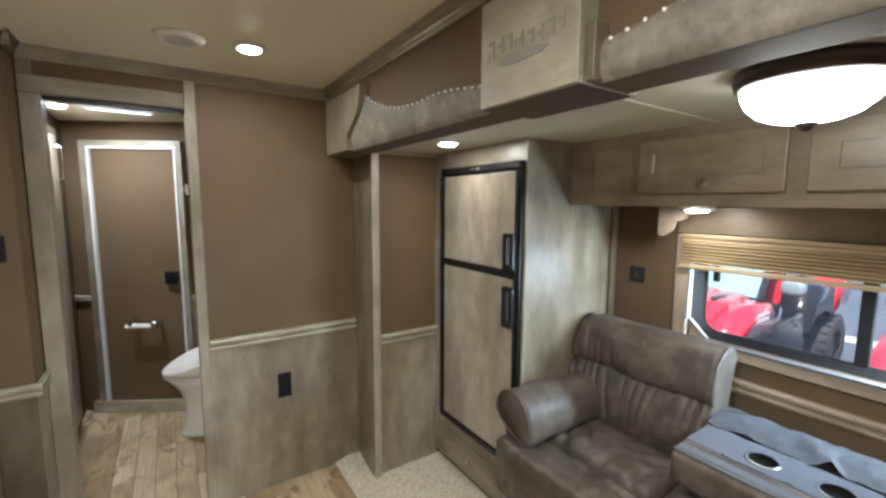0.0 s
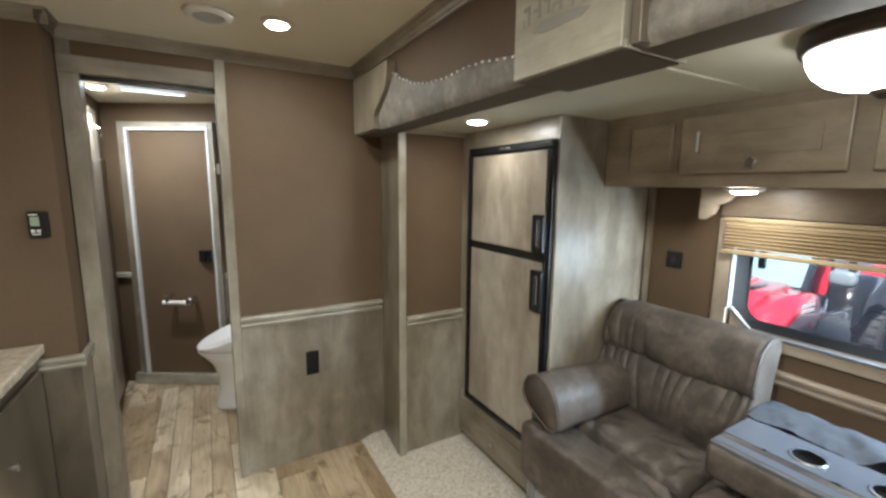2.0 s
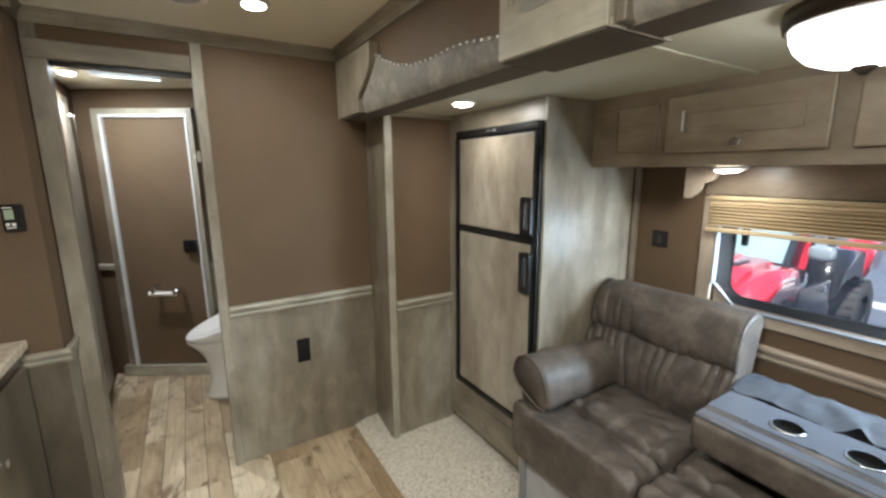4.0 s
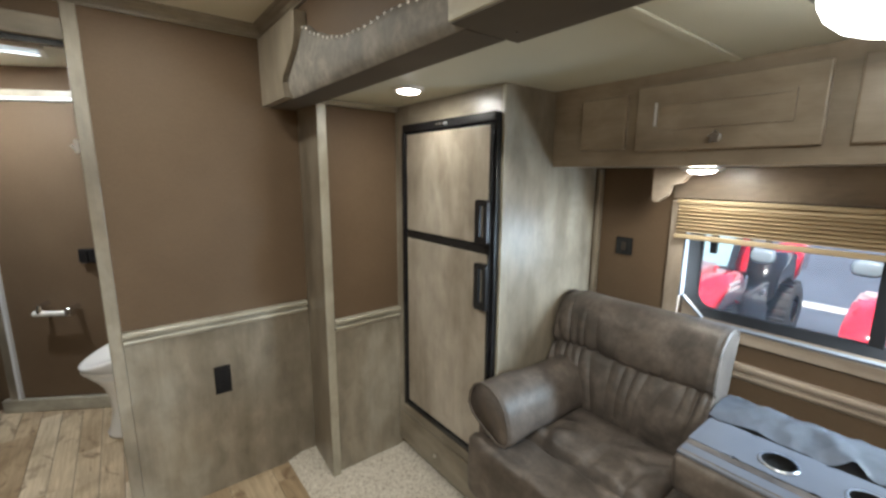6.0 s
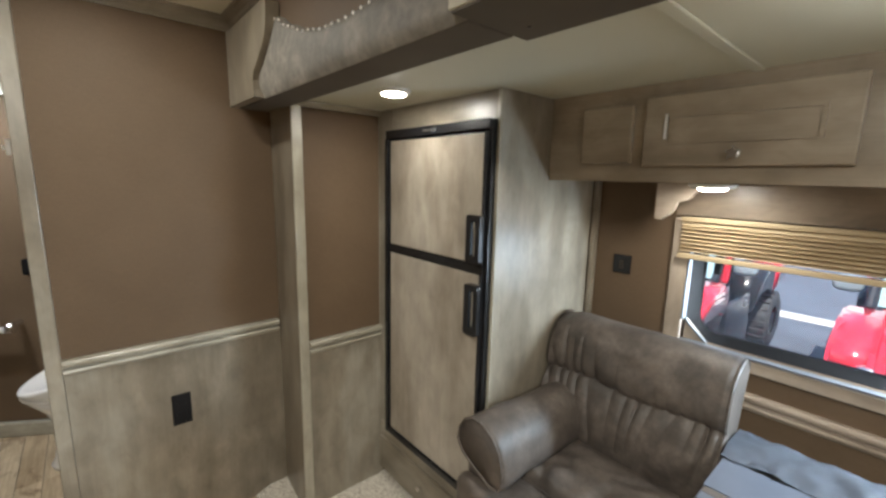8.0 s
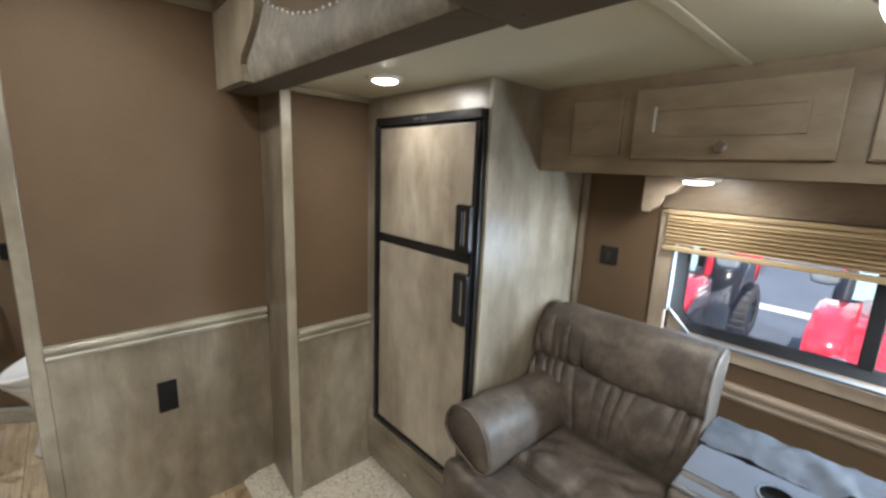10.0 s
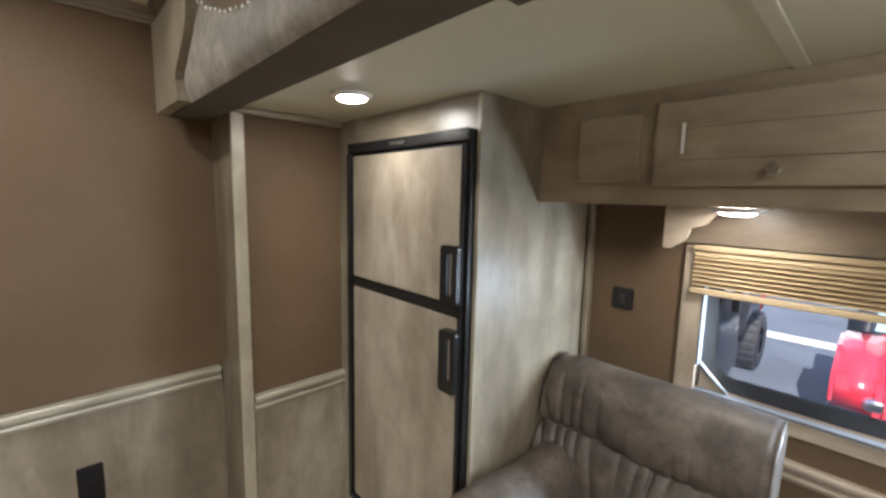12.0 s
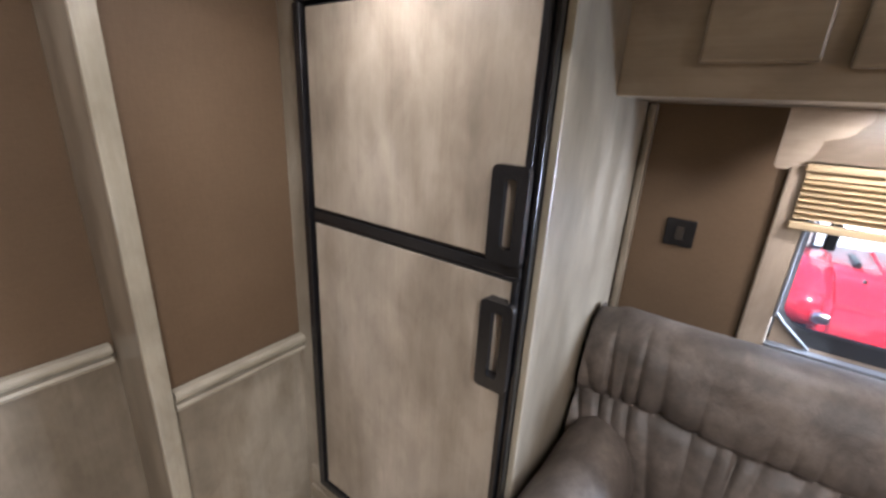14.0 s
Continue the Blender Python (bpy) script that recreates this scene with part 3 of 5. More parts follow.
def round_vent():
    t = thing("ceiling_vent", (0.402, 2.293, CEIL), "round white louvred air vent on the ceiling", "vent")
    x, y = 0.402, 2.293
    part("ring", lathe([(0.052, -0.016), (0.062, -0.02), (0.078, -0.012), (0.084, -0.0006), (0.05, -0.0006)], (x, y, CEIL), 40), WHITE_PLASTIC, t, smooth=True)
    # Black disc stands in for the shade behind the slats.
    part("backing", lathe([(0.0, -0.003), (0.052, -0.003), (0.052, -0.0008), (0.0, -0.0008)], (x, y, CEIL), 32), BLACK, t, "black disc for the shaded opening")
    for i in range(4):
        d = -0.033 + i * 0.022
        w = math.sqrt(0.052 ** 2 - d * d)
        bm = box(-w, w, -0.002, 0.002, -0.0036, 0.0036)
        bmesh.ops.transform(bm, matrix=pose(x, y + d, CEIL - 0.014, -20), verts=bm.verts)
        part("slat", bm, WHITE_PLASTIC, t)


round_vent()

# small fittings on the walls
outlet = thing("outlet_plate", (0.813, PART_Y - 0.004, 0.568), "dark bronze outlet plate on the grey wainscot", "outlet")
plate = part("plate", box(0.778, 0.848, PART_Y - 0.011, PART_Y - 0.0045, 0.5, 0.636, 0.003), FRAME_BLACK, outlet)
for z in (0.53, 0.584):
    part("socket", box(0.796, 0.83, PART_Y - 0.0135, PART_Y - 0.0112, z, z + 0.028, 0.002), FRAME_BLACK, plate)

thermo = thing("thermostat", (-0.203, NIB_Y, 1.394), "grey wall thermostat with a small green display", "thermostat")
part("housing", box(-0.231, -0.172, NIB_Y - 0.022, NIB_Y - 0.0005, 1.344, 1.443, 0.005), BLACK, thermo)
part("display", box(-0.222, -0.197, NIB_Y - 0.0235, NIB_Y - 0.0222, 1.39, 1.425), plain("green_display", (0.3, 0.38, 0.27), 0.2), thermo, "pale green display")
for i in range(2):
    part("button", box(-0.222 + i * 0.016, -0.211 + i * 0.016, NIB_Y - 0.0245, NIB_Y - 0.0222, 1.366, 1.376, 0.001), WHITE_PLASTIC, thermo)
part("lettering_bar", box(-0.222, -0.196, NIB_Y - 0.023, NIB_Y - 0.0222, 1.357, 1.361), WHITE_PLASTIC, thermo)
part("lettering_bar", box(-0.226, -0.2, NIB_Y - 0.023, NIB_Y - 0.0222, 1.43, 1.434), WHITE_PLASTIC, thermo)

hook = thing("robe_hook", (0.425, PART_Y + 0.04, 1.62), "small white robe hook on the doorway post", "hook")
part("back_plate", box(0.405, 0.4195, PART_Y + 0.03, PART_Y + 0.05, 1.6, 1.65, 0.003), WHITE_PLASTIC, hook)
part("prong", tube([(0.41, PART_Y + 0.04, 1.625), (0.4, PART_Y + 0.04, 1.619), (0.398, PART_Y + 0.04, 1.63)], 0.004), WHITE_PLASTIC, hook)

# ---- kitchen counter beside the doorway ----
counter = thing("base_cabinet", (-0.5, 2.0, 0), "dark laminate kitchen base cabinet below a pale counter", "cabinet")
part("body", box(LEFT_X + 0.002, -0.258, 0.9, NIB_Y - 0.006, 0.0, 0.888), DARK_WOOD, counter)
for y0, y1 in ((2.06, 2.54), (1.54, 2.04), (1.02, 1.52)):
    d = part("door", box(-0.257, -0.24, y0, y1, 0.1, 0.84, 0.006), DARK_WOOD, counter)
    part("knob", lathe([(0.005, 0), (0.006, 0.012), (0.014, 0.016), (0.014, 0.024), (0.0, 0.028)], (-0.2398, y0 + 0.1, 0.665), 14, 0), CHROME, d, "small chrome knob")
tagged(part("countertop", box(LEFT_X + 0.002, -0.233, 0.88, NIB_Y - 0.005, 0.89, 0.93, 0.008), STONE), "pale stone-look kitchen countertop with an eased edge", "countertop")

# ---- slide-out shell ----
sl_ceiling = structure(part("slide_ceiling", box(HEAD_X + 0.02, WIN_X + 0.1, BACK_Y - 0.02, PART_Y + 0.02, SLIDE_CEIL, SLIDE_CEIL + 0.04), SLIDE_PANEL_DIM), "low beige ceiling of the slide-out")
part("seam_batten", box(1.237, 1.894, 1.115, 1.143, SLIDE_CEIL - 0.007, SLIDE_CEIL - 0.0005, 0.003), SLIDE_PANEL_DIM, sl_ceiling, "beige seam batten")
END_Y = 2.475
wall2 = structure(part("wall_slide_end", box(1.24, 1.75, END_Y, END_Y + 0.05, 0, SLIDE_CEIL), BROWN), "brown vinyl end wall of the slide-out with wainscot")
part("wainscot", box(1.262, 1.64, END_Y - 0.004, END_Y - 0.0005, 0.01, 0.80), WOOD, wall2)
structure(part("trim_chair_rail_slide", prism([(END_Y - 0.004 - d, z) for d, z in rail_profile(0.784, 0.845, 0.028)], 0, 1.262, 1.625), TRIM_X), "pale moulded chair rail on the slide end wall")
structure(part("trim_slide_ceiling_edge", box(1.065, 1.62, END_Y - 0.03, END_Y - 0.0005, SLIDE_CEIL - 0.022, SLIDE_CEIL - 0.001, 0.004), TRIM_X), "pale strip under the slide ceiling edge")
end_post = structure(part("slide_end_post", prism([(1.217, 2.46), (1.221, 2.457), (1.257, 2.457), (1.261, 2.46), (1.261, 2.5), (1.261, PART_Y - 0.005), (1.236, PART_Y - 0.005)], 2, 0.0, 1.823), WOOD), "grey laminate end post of the slide-out")
part("edge_cap", box(1.217, 1.258, 2.448, 2.4565, 0.0, 1.823, 0.002), TRIM, end_post, "pale front edge strip")

# window wall with its opening
W0, W1, WZ0, WZ1 = 0.215, 1.345, 0.985, 1.428
bm = bmesh.new()
WALL_T = 0.11
add_box(bm, WIN_X, WIN_X + WALL_T, BACK_Y, W0, -0.05, 1.9)
add_box(bm, WIN_X, WIN_X + WALL_T, W1, PART_Y, -0.05, 1.9)
add_box(bm, WIN_X, WIN_X + WALL_T, W0, W1, -0.05, WZ0)
add_box(bm, WIN_X, WIN_X + WALL_T, W0, W1, WZ1, 1.9)
structure(part("wall_window", bm, BROWN), "brown vinyl outer wall of the slide-out with a window")
structure(part("trim_chair_rail_window", prism([(WIN_X - d, z) for d, z in rail_profile(0.795, 0.856, 0.024)], 1, -1.4, 1.69), TAN_TRIM), "tan moulded chair rail under the window")
structure(part("trim_corner_post", box(2.215, WIN_X - 0.0005, 1.709, 1.73, 0.09, 1.556, 0.006), WOOD), "grey corner strip beside the refrigerator panel")


def rounded_rect(y0, y1, z0, z1, r, n=8):
    pts = []
    for cy, cz, a0 in ((y1 - r, z1 - r, 0), (y0 + r, z1 - r, 90), (y0 + r, z0 + r, 180), (y1 - r, z0 + r, 270)):
        for i in range(n + 1):
            a = radians(a0 + 90 * i / n)
            pts.append((cy + r * math.cos(a), cz + r * math.sin(a)))
    return pts


def ring_prism(outer, inner, x0, x1):
    """A frame between two outlines of the same number of points, with depth along x."""
    bm = bmesh.new()
    n = len(outer)
    loops = [[bm.verts.new((x, *p)) for p in o] for o, x in ((outer, x0), (inner, x0), (inner, x1), (outer, x1))]
    for a, b in ((0, 1), (1, 2), (2, 3), (3, 0)):
        for i in range(n):
            j = (i + 1) % n
            bm.faces.new((loops[a][i], loops[a][j], loops[b][j], loops[b][i]))
    return bm


window = thing("window_1", (WIN_X, 0.78, WZ0), "wide black-framed sliding window with rounded corners and tan wood trim", "window")
window["kind"] = "structure"
part("trim_side", box(WIN_X - 0.022, WIN_X - 0.0005, W1 - 0.002, 1.403, 0.93, 1.434, 0.005), TAN_TRIM_Z, window)
part("trim_side", box(WIN_X - 0.022, WIN_X - 0.0005, 0.157, W0 + 0.002, 0.93, 1.434, 0.005), TAN_TRIM_Z, window)
part("trim_sill", box(WIN_X - 0.022, WIN_X - 0.0005, W0 + 0.003, W1 - 0.003, 0.93, 0.975, 0.005), TAN_TRIM, window)
part("liner", box(WIN_X - 0.026, WIN_X + 0.01, W0, W1 - 0.0, 0.976, 0.9845, 0.002), LINER, window, "thin aluminium liner")
part("liner", box(WIN_X - 0.024, WIN_X + 0.01, W1 - 0.008, W1 - 0.0005, 1.06, 1.425, 0.002), LINER, window, "thin aluminium liner")
part("corner_liner", tube([(WIN_X - 0.005, W1 - 0.004, 1.07), (WIN_X - 0.005, W1 - 0.03, 1.04), (WIN_X - 0.005, 1.257, 0.989)], 0.0045), LINER, window, "thin aluminium liner")
part("corner_filler", prism([(W1 - 0.009, 0.986), (1.262, 0.986), (W1 - 0.009, 1.06)], 0, WIN_X + 0.002, WIN_X + 0.02), TAN_TRIM, window)
outer = rounded_rect(W0 + 0.001, W1 - 0.001, WZ0 + 0.001, WZ1 - 0.001, 0.03)
inner = rounded_rect(0.255, 1.316, 1.006, WZ1 - 0.03, 0.06)
part("window_frame", ring_prism(outer, inner, WIN_X + 0.085, WIN_X + 0.105), FRAME_BLACK, window)
reveal = ring_prism(outer, inner, WIN_X + 0.02, WIN_X + 0.084)
for v in reveal.verts:
    if v.co.x < WIN_X + 0.03 and min(abs(v.co.y - W0), abs(v.co.y - W1), abs(v.co.z - WZ0), abs(v.co.z - WZ1)) > 0.012:
        v.co.x = WIN_X + 0.078
part("frame_slope", reveal, FRAME_BLACK, window)
part("mullion", box(WIN_X + 0.075, WIN_X + 0.103, 0.777, 0.815, 1.004, WZ1 - 0.03, 0.003), FRAME_BLACK, window)
part("latch", box(WIN_X + 0.07, WIN_X + 0.09, 1.262, 1.285, 1.23, 1.36, 0.003), FRAME_BLACK, window, "black slider latch")
for y0, y1 in ((0.25, 0.78), (0.812, 1.316)):
    pane = part("pane", box(WIN_X + 0.092, WIN_X + 0.096, y0, y1, 1.002, WZ1 - 0.025), GLASS, window, "clear glass pane")
    pane.visible_shadow = False


def blind():
    t = thing("pleated_blind", (WIN_X, 0.78, 1.3), "tan pleated fabric blind drawn partly down over the window", "blind")
    pts = [(2.224, 1.428), (2.22, 1.422), (2.215, 1.415), (2.212, 1.409)]
    z = 1.405
    for i in range(7):
        pts += [(2.224, z), (2.205, z - 0.0065)]
        z -= 0.0135
    back = [(x + 0.003, zz) for x, zz in pts[::-1]]
    part("fabric", prism(pts + back, 1, 0.19, 1.372), BLIND, t)
    part("bottom_rail", box(2.203, 2.226, 0.186, 1.376, 1.291, 1.309, 0.004), BLIND, t, "tan fabric-wrapped bottom rail")
    part("head_rail", box(2.205, WIN_X - 0.024, 0.186, 1.376, 1.424, 1.44, 0.004), BLIND, t)


blind()

corbel_pts = [(1.437, 1.557), (1.437, 1.436), (1.433, 1.431), (1.412, 1.431), (1.407, 1.437)]
corbel_pts += [(1.405 - 0.036 * math.sin(radians(a)), 1.442 + 0.05 - 0.05 * math.cos(radians(a))) for a in (20, 40, 60, 80, 90)]
corbel_pts += [(1.365 - 0.045 * math.sin(radians(a)), 1.496 + 0.026 - 0.026 * math.cos(radians(a))) for a in (10, 35, 60, 85)]
corbel_pts += [(1.312, 1.528), (1.306, 1.535), (1.306, 1.557)]
tagged(part("corbel_bracket", prism(corbel_pts, 0, 2.128, 2.146), TAN_TRIM), "tan scrolled wood bracket under the wall cabinet", "bracket")
tagged(part("corbel_bracket", prism([(1.56 - y, z) for y, z in corbel_pts], 0, 2.128, 2.146), TAN_TRIM), "tan scrolled wood bracket under the wall cabinet", "bracket")

# Board added over the brown wall to give this lamplit strip its tan tone.
structure(part("trim_window_head", box(WIN_X - 0.012, WIN_X - 0.0005, 0.16, 1.405, 1.442, 1.5585, 0.003), wood("window_head_board", (0.16, 0.12, 0.085), (0.205, 0.158, 0.115), (0.25, 0.2, 0.15), axis=1)), "added tan board between the blind and the wall cabinet")

switch = thing("switch_plate", (WIN_X, 1.592, 1.22), "dark bronze switch plate on the brown wall", "switch")
sp = part("plate", box(WIN_X - 0.009, WIN_X - 0.0005, 1.555, 1.629, 1.185, 1.262, 0.004), BLACK, switch)
part("rocker", box(WIN_X - 0.013, WIN_X - 0.0092, 1.582, 1.602, 1.205, 1.242, 0.002), BRONZE, sp)


# ---- valance over the slide opening ----
def valance():
    t = thing("valance", (1.14, 0.9, 1.81), "padded grey fabric valance with pearl nailheads and wooden ends", "valance")
    part("underside", box(1.089, 1.205, 1.34, 2.655, 1.812, 1.8345, 0.003), UNDER, t, "brown underside board darkened for its shade")
    part("underside", box(1.089, 1.205, -0.4, 1.015, 1.812, 1.8345, 0.003), UNDER, t, "brown underside board darkened for its shade")
    board = [(2.342, 1.816), (2.352, 1.84), (2.357, 1.872), (2.345, 1.895), (2.31, 1.915), (2.288, 1.93), (2.255, 1.95), (2.23, 1.97), (2.215, 1.99), (2.206, 2.02), (2.202, 2.048), (2.2, 2.082)]
    part("end_board", prism(board + [(2.655, 2.09), (2.655, 1.816)], 0, 1.054, 1.096), WOOD, t, "grey wooden end board with a scrolled edge")
    drop = [(1.39, 1.898), (1.452, 1.908), (1.535, 1.92), (1.628, 1.924), (1.734, 1.921), (1.855, 1.927), (1.973, 1.949), (2.094, 1.989), (2.182, 2.033), (2.36, 2.05)]

    def bay(y0, y1, f):
        bm = bmesh.new()
        n, m = 60, 12
        grid = []
        for i in range(n + 1):
            y = y0 + (y1 - y0) * i / n
            top = curve_through(drop, f(y))
            row = []
            for j in range(m + 1):
                k = j / m
                z = 1.817 + (top - 1.817) * k
                puff = 0.012 * (1 - (2 * k - 1) ** 4) + 0.004 * noise.noise((y * 9, z * 14, 3)) + 0.002 * noise.noise((y * 40, z * 10, 7))
                row.append(bm.verts.new((1.085 - puff, y, z)))
            row.append(bm.verts.new((1.0985, y, top + 0.002)))
            row.insert(0, bm.verts.new((1.0885, y, 1.8125)))
            grid.append(row)
        for a, b in zip(grid, grid[1:]):
            for j in range(len(a) - 1):
                bm.faces.new((a[j], b[j], b[j + 1], a[j + 1]))
        part("padded_panel", bm, SUEDE, t, smooth=True)
        stud = lathe([(0.0042, 0.0), (0.004, 0.002), (0.0028, 0.0037), (0.0, 0.0046)], (0, 0, 0), 10, 0, (-1, 1, 1))
        me = bpy.data.meshes.new("nailhead")
        stud.to_mesh(me)
        stud.free()
        me.materials.append(PEARL)
        y = max(y0, y1) - 0.17 if f(max(y0, y1)) > 2.2 else max(y0, y1) - 0.01
        low = min(y0, y1) + 0.012
        while y > low:
            ob = new("nailhead", me)
            ob.parent = t
            ob.matrix_parent_inverse = t.matrix_basis.inverted()
            ob.location = (1.0795, y, curve_through(drop, f(y)) - 0.006)
            y -= 0.035
    bay(1.337, 2.36, lambda y: y)
    bay(-0.35, 1.018, lambda y: 2.355 - y)
    bx = part("center_box", box(1.042, 1.237, 1.02, 1.335, 1.814, 2.075, 0.003), TRIM_Y, t, "pale laminate box with a grey badge")
    # Dark sheet puts shade on the underside of the pale box.
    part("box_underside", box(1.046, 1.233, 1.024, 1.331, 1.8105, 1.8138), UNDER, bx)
    part("edge_strip", box(1.045, 1.24, 1.012, 1.0195, 1.811, 1.826, 0.002), TRIM_X, bx)
    part("screw", lathe([(0.004, 0.0), (0.0035, -0.002), (0.0, -0.0025)], (1.178, 1.283, 1.8104), 10), BRONZE, bx)
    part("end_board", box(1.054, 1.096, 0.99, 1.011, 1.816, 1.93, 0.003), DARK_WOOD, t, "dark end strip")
    ink = plain("badge_grey", (0.22, 0.21, 0.185), 0.5)
    # badge: plain shapes standing for lettering, and a swash below
    widths = (0.026, 0.03, 0.024, 0.034, 0.028, 0.024, 0.028, 0.022)
    y = 1.305
    for i, w in enumerate(widths):
        h = 0.032 + 0.012 * abs(i - 3.5) / 3.5
        z = 1.93 + 0.006 * math.sin(i * 0.9)
        bm = bmesh.new()
        add_box(bm, 1.0405, 1.0418, y - w, y - w * 0.72, z, z + h)
        add_box(bm, 1.0405, 1.0418, y - w * 0.72, y - 0.004, z + h * (0.4 if i % 2 else 0.74), z + h * (0.62 if i % 2 else 0.96))
        if i % 3 == 0:
            add_box(bm, 1.0405, 1.0418, y - w * 0.24, y - 0.004, z, z + h * 0.38)
        part("badge_letter_shape", bm, ink, bx)
        y -= w + 0.005
    part("badge_swash", prism([(1.265, 1.908), (1.24, 1.926), (1.13, 1.922), (1.10, 1.912), (1.12, 1.902), (1.23, 1.9)], 0, 1.0402, 1.0418), ink, bx)


valance()


# ---- dome lamp ----
def dome(x, y, top, label):
    t = thing("dome_light", (x, y, top - 0.12), label, "ceiling lamp", "dome lamps")
    part("rim", lathe([(0.05, 0.0), (0.128, -0.001), (0.132, -0.016), (0.128, -0.034), (0.118, -0.038), (0.115, -0.03)], (x, y, top - 0.0005), 48), BRONZE, t, "dark bronze rim", True)
    part("glass_bowl", lathe([(0.117, -0.036), (0.114, -0.055), (0.104, -0.075), (0.085, -0.093), (0.058, -0.105), (0.028, -0.111), (0.0, -0.112)], (x, y, top), 48), DOME_GLOW, t, "glowing frosted glass bowl", True)
    part("finial", lathe([(0.018, -0.109), (0.019, -0.115), (0.012, -0.121), (0.006, -0.127), (0.0, -0.128)], (x, y, top), 20), BRONZE, t, "small bronze finial", True)


dome(1.43, 0.757, SLIDE_CEIL, "lit frosted glass dome lamp with a dark bronze rim")


# ---- refrigerator and its surround ----
surround = thing("refrigerator_surround", (1.9, 2.05, SLIDE_FLOOR), "grey laminate cabinet built round the refrigerator", "cabinet")
part("side_panel", box(1.622, 2.2149, 1.732, 1.75, 0.0, SLIDE_CEIL - 0.0005, 0.001), WOOD, surround, "broad grey laminate side panel")
part("face_stile", box(1.618, 1.638, 1.7325, 1.747, 0.0, SLIDE_CEIL - 0.001, 0.002), TRIM, surround)
part("face_stile", box(1.622, 1.642, 2.36, 2.4745, 0.1, SLIDE_CEIL - 0.001, 0.002), WOOD, surround)
part("face_head", box(1.622, 1.642, 1.7475, 2.3595, 1.75, SLIDE_CEIL - 0.001, 0.002), WOOD_Y, surround)
part("face_ledge", box(1.612, 1.642, 1.7475, 2.44, 0.272, 0.35, 0.003), WOOD_Y, surround)
drawer = part("drawer", box(1.604, 1.622, 1.76, 2.44, 0.10, 0.27, 0.004), WOOD_Y, surround)
part("knob", lathe([(0.004, 0.0), (0.005, -0.01), (0.012, -0.014), (0.011, -0.021), (0.0, -0.024)], (1.604, 2.098, 0.192), 16, 0), CHROME, drawer, "small chrome knob")
part("toe_board", box(1.655, 1.67, 1.75, 2.474, 0.0, 0.115), WOOD_Y, surround)
# Unseen fill behind the doors; its black keeps the gaps shaded.
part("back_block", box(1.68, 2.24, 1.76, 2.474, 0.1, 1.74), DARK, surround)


def fridge():
    t = thing("refrigerator", (1.62, 2.05, 0.35), "two-door built-in refrigerator with wood-look panels and black frame", "refrigerator")
    part("case", box(1.615, 1.675, 1.748, 2.357, 0.352, 1.748), BLACK, t)
    part("frame_side", box(1.596, 1.6148, 1.747, 1.757, 0.352, 1.715, 0.003), BLACK, t)
    part("frame_side", box(1.581, 1.6148, 2.3345, 2.357, 0.352, 1.715, 0.003), BLACK, t)
    head = part("control_head", box(1.585, 1.6148, 1.747, 2.357, 1.716, 1.75, 0.004), BLACK, t, "black control strip")
    part("badge", box(1.583, 1.5848, 2.02, 2.095, 1.728, 1.737, 0.0005), SILVER, head, "small bright badge")
    part("frame_foot", box(1.581, 1.6148, 1.758, 2.334, 0.352, 0.379, 0.003), BLACK, t)
    for z0, z1, nm, hz0, hz1 in ((1.262, 1.71, "freezer_door", 1.272, 1.438), (0.380, 1.236, "main_door", 1.018, 1.2)):
        d = part(nm, box(1.59, 1.6146, 1.7585, 2.333, z0, z1, 0.004), BLACK, t)
        part("door_panel", box(1.5865, 1.5898, 1.771, 2.317, z0 + 0.008, z1 - 0.006, 0.001), FRIDGE_WOOD, d, "wood-look laminate panel")
        # handle: an upright loop
        o = rounded_rect(1.748, 1.814, hz0, hz1, 0.012, 4)
        i = rounded_rect(1.768, 1.79, hz0 + 0.026, hz1 - 0.022, 0.004, 4)
        hd = ring_prism(o, i, 1.556, 1.57)
        for z in (hz0 + 0.002, hz1 - 0.022):
            add_box(hd, 1.5695, 1.5862, 1.772, 1.808, z, z + 0.02, 0.003)
        part("handle", hd, BLACK, d, "black upright loop handle")
        part("edge_strip", box(1.584, 1.5898, 1.7585, 1.7705, z0, z1, 0.002), BLACK, d)
    part("mid_bar", box(1.588, 1.6146, 1.758, 2.334, 1.2365, 1.2615, 0.004), BLACK, t)
    part("hinge", box(1.576, 1.5808, 2.334, 2.35, 1.24, 1.262, 0.003), BLACK, t)


fridge()


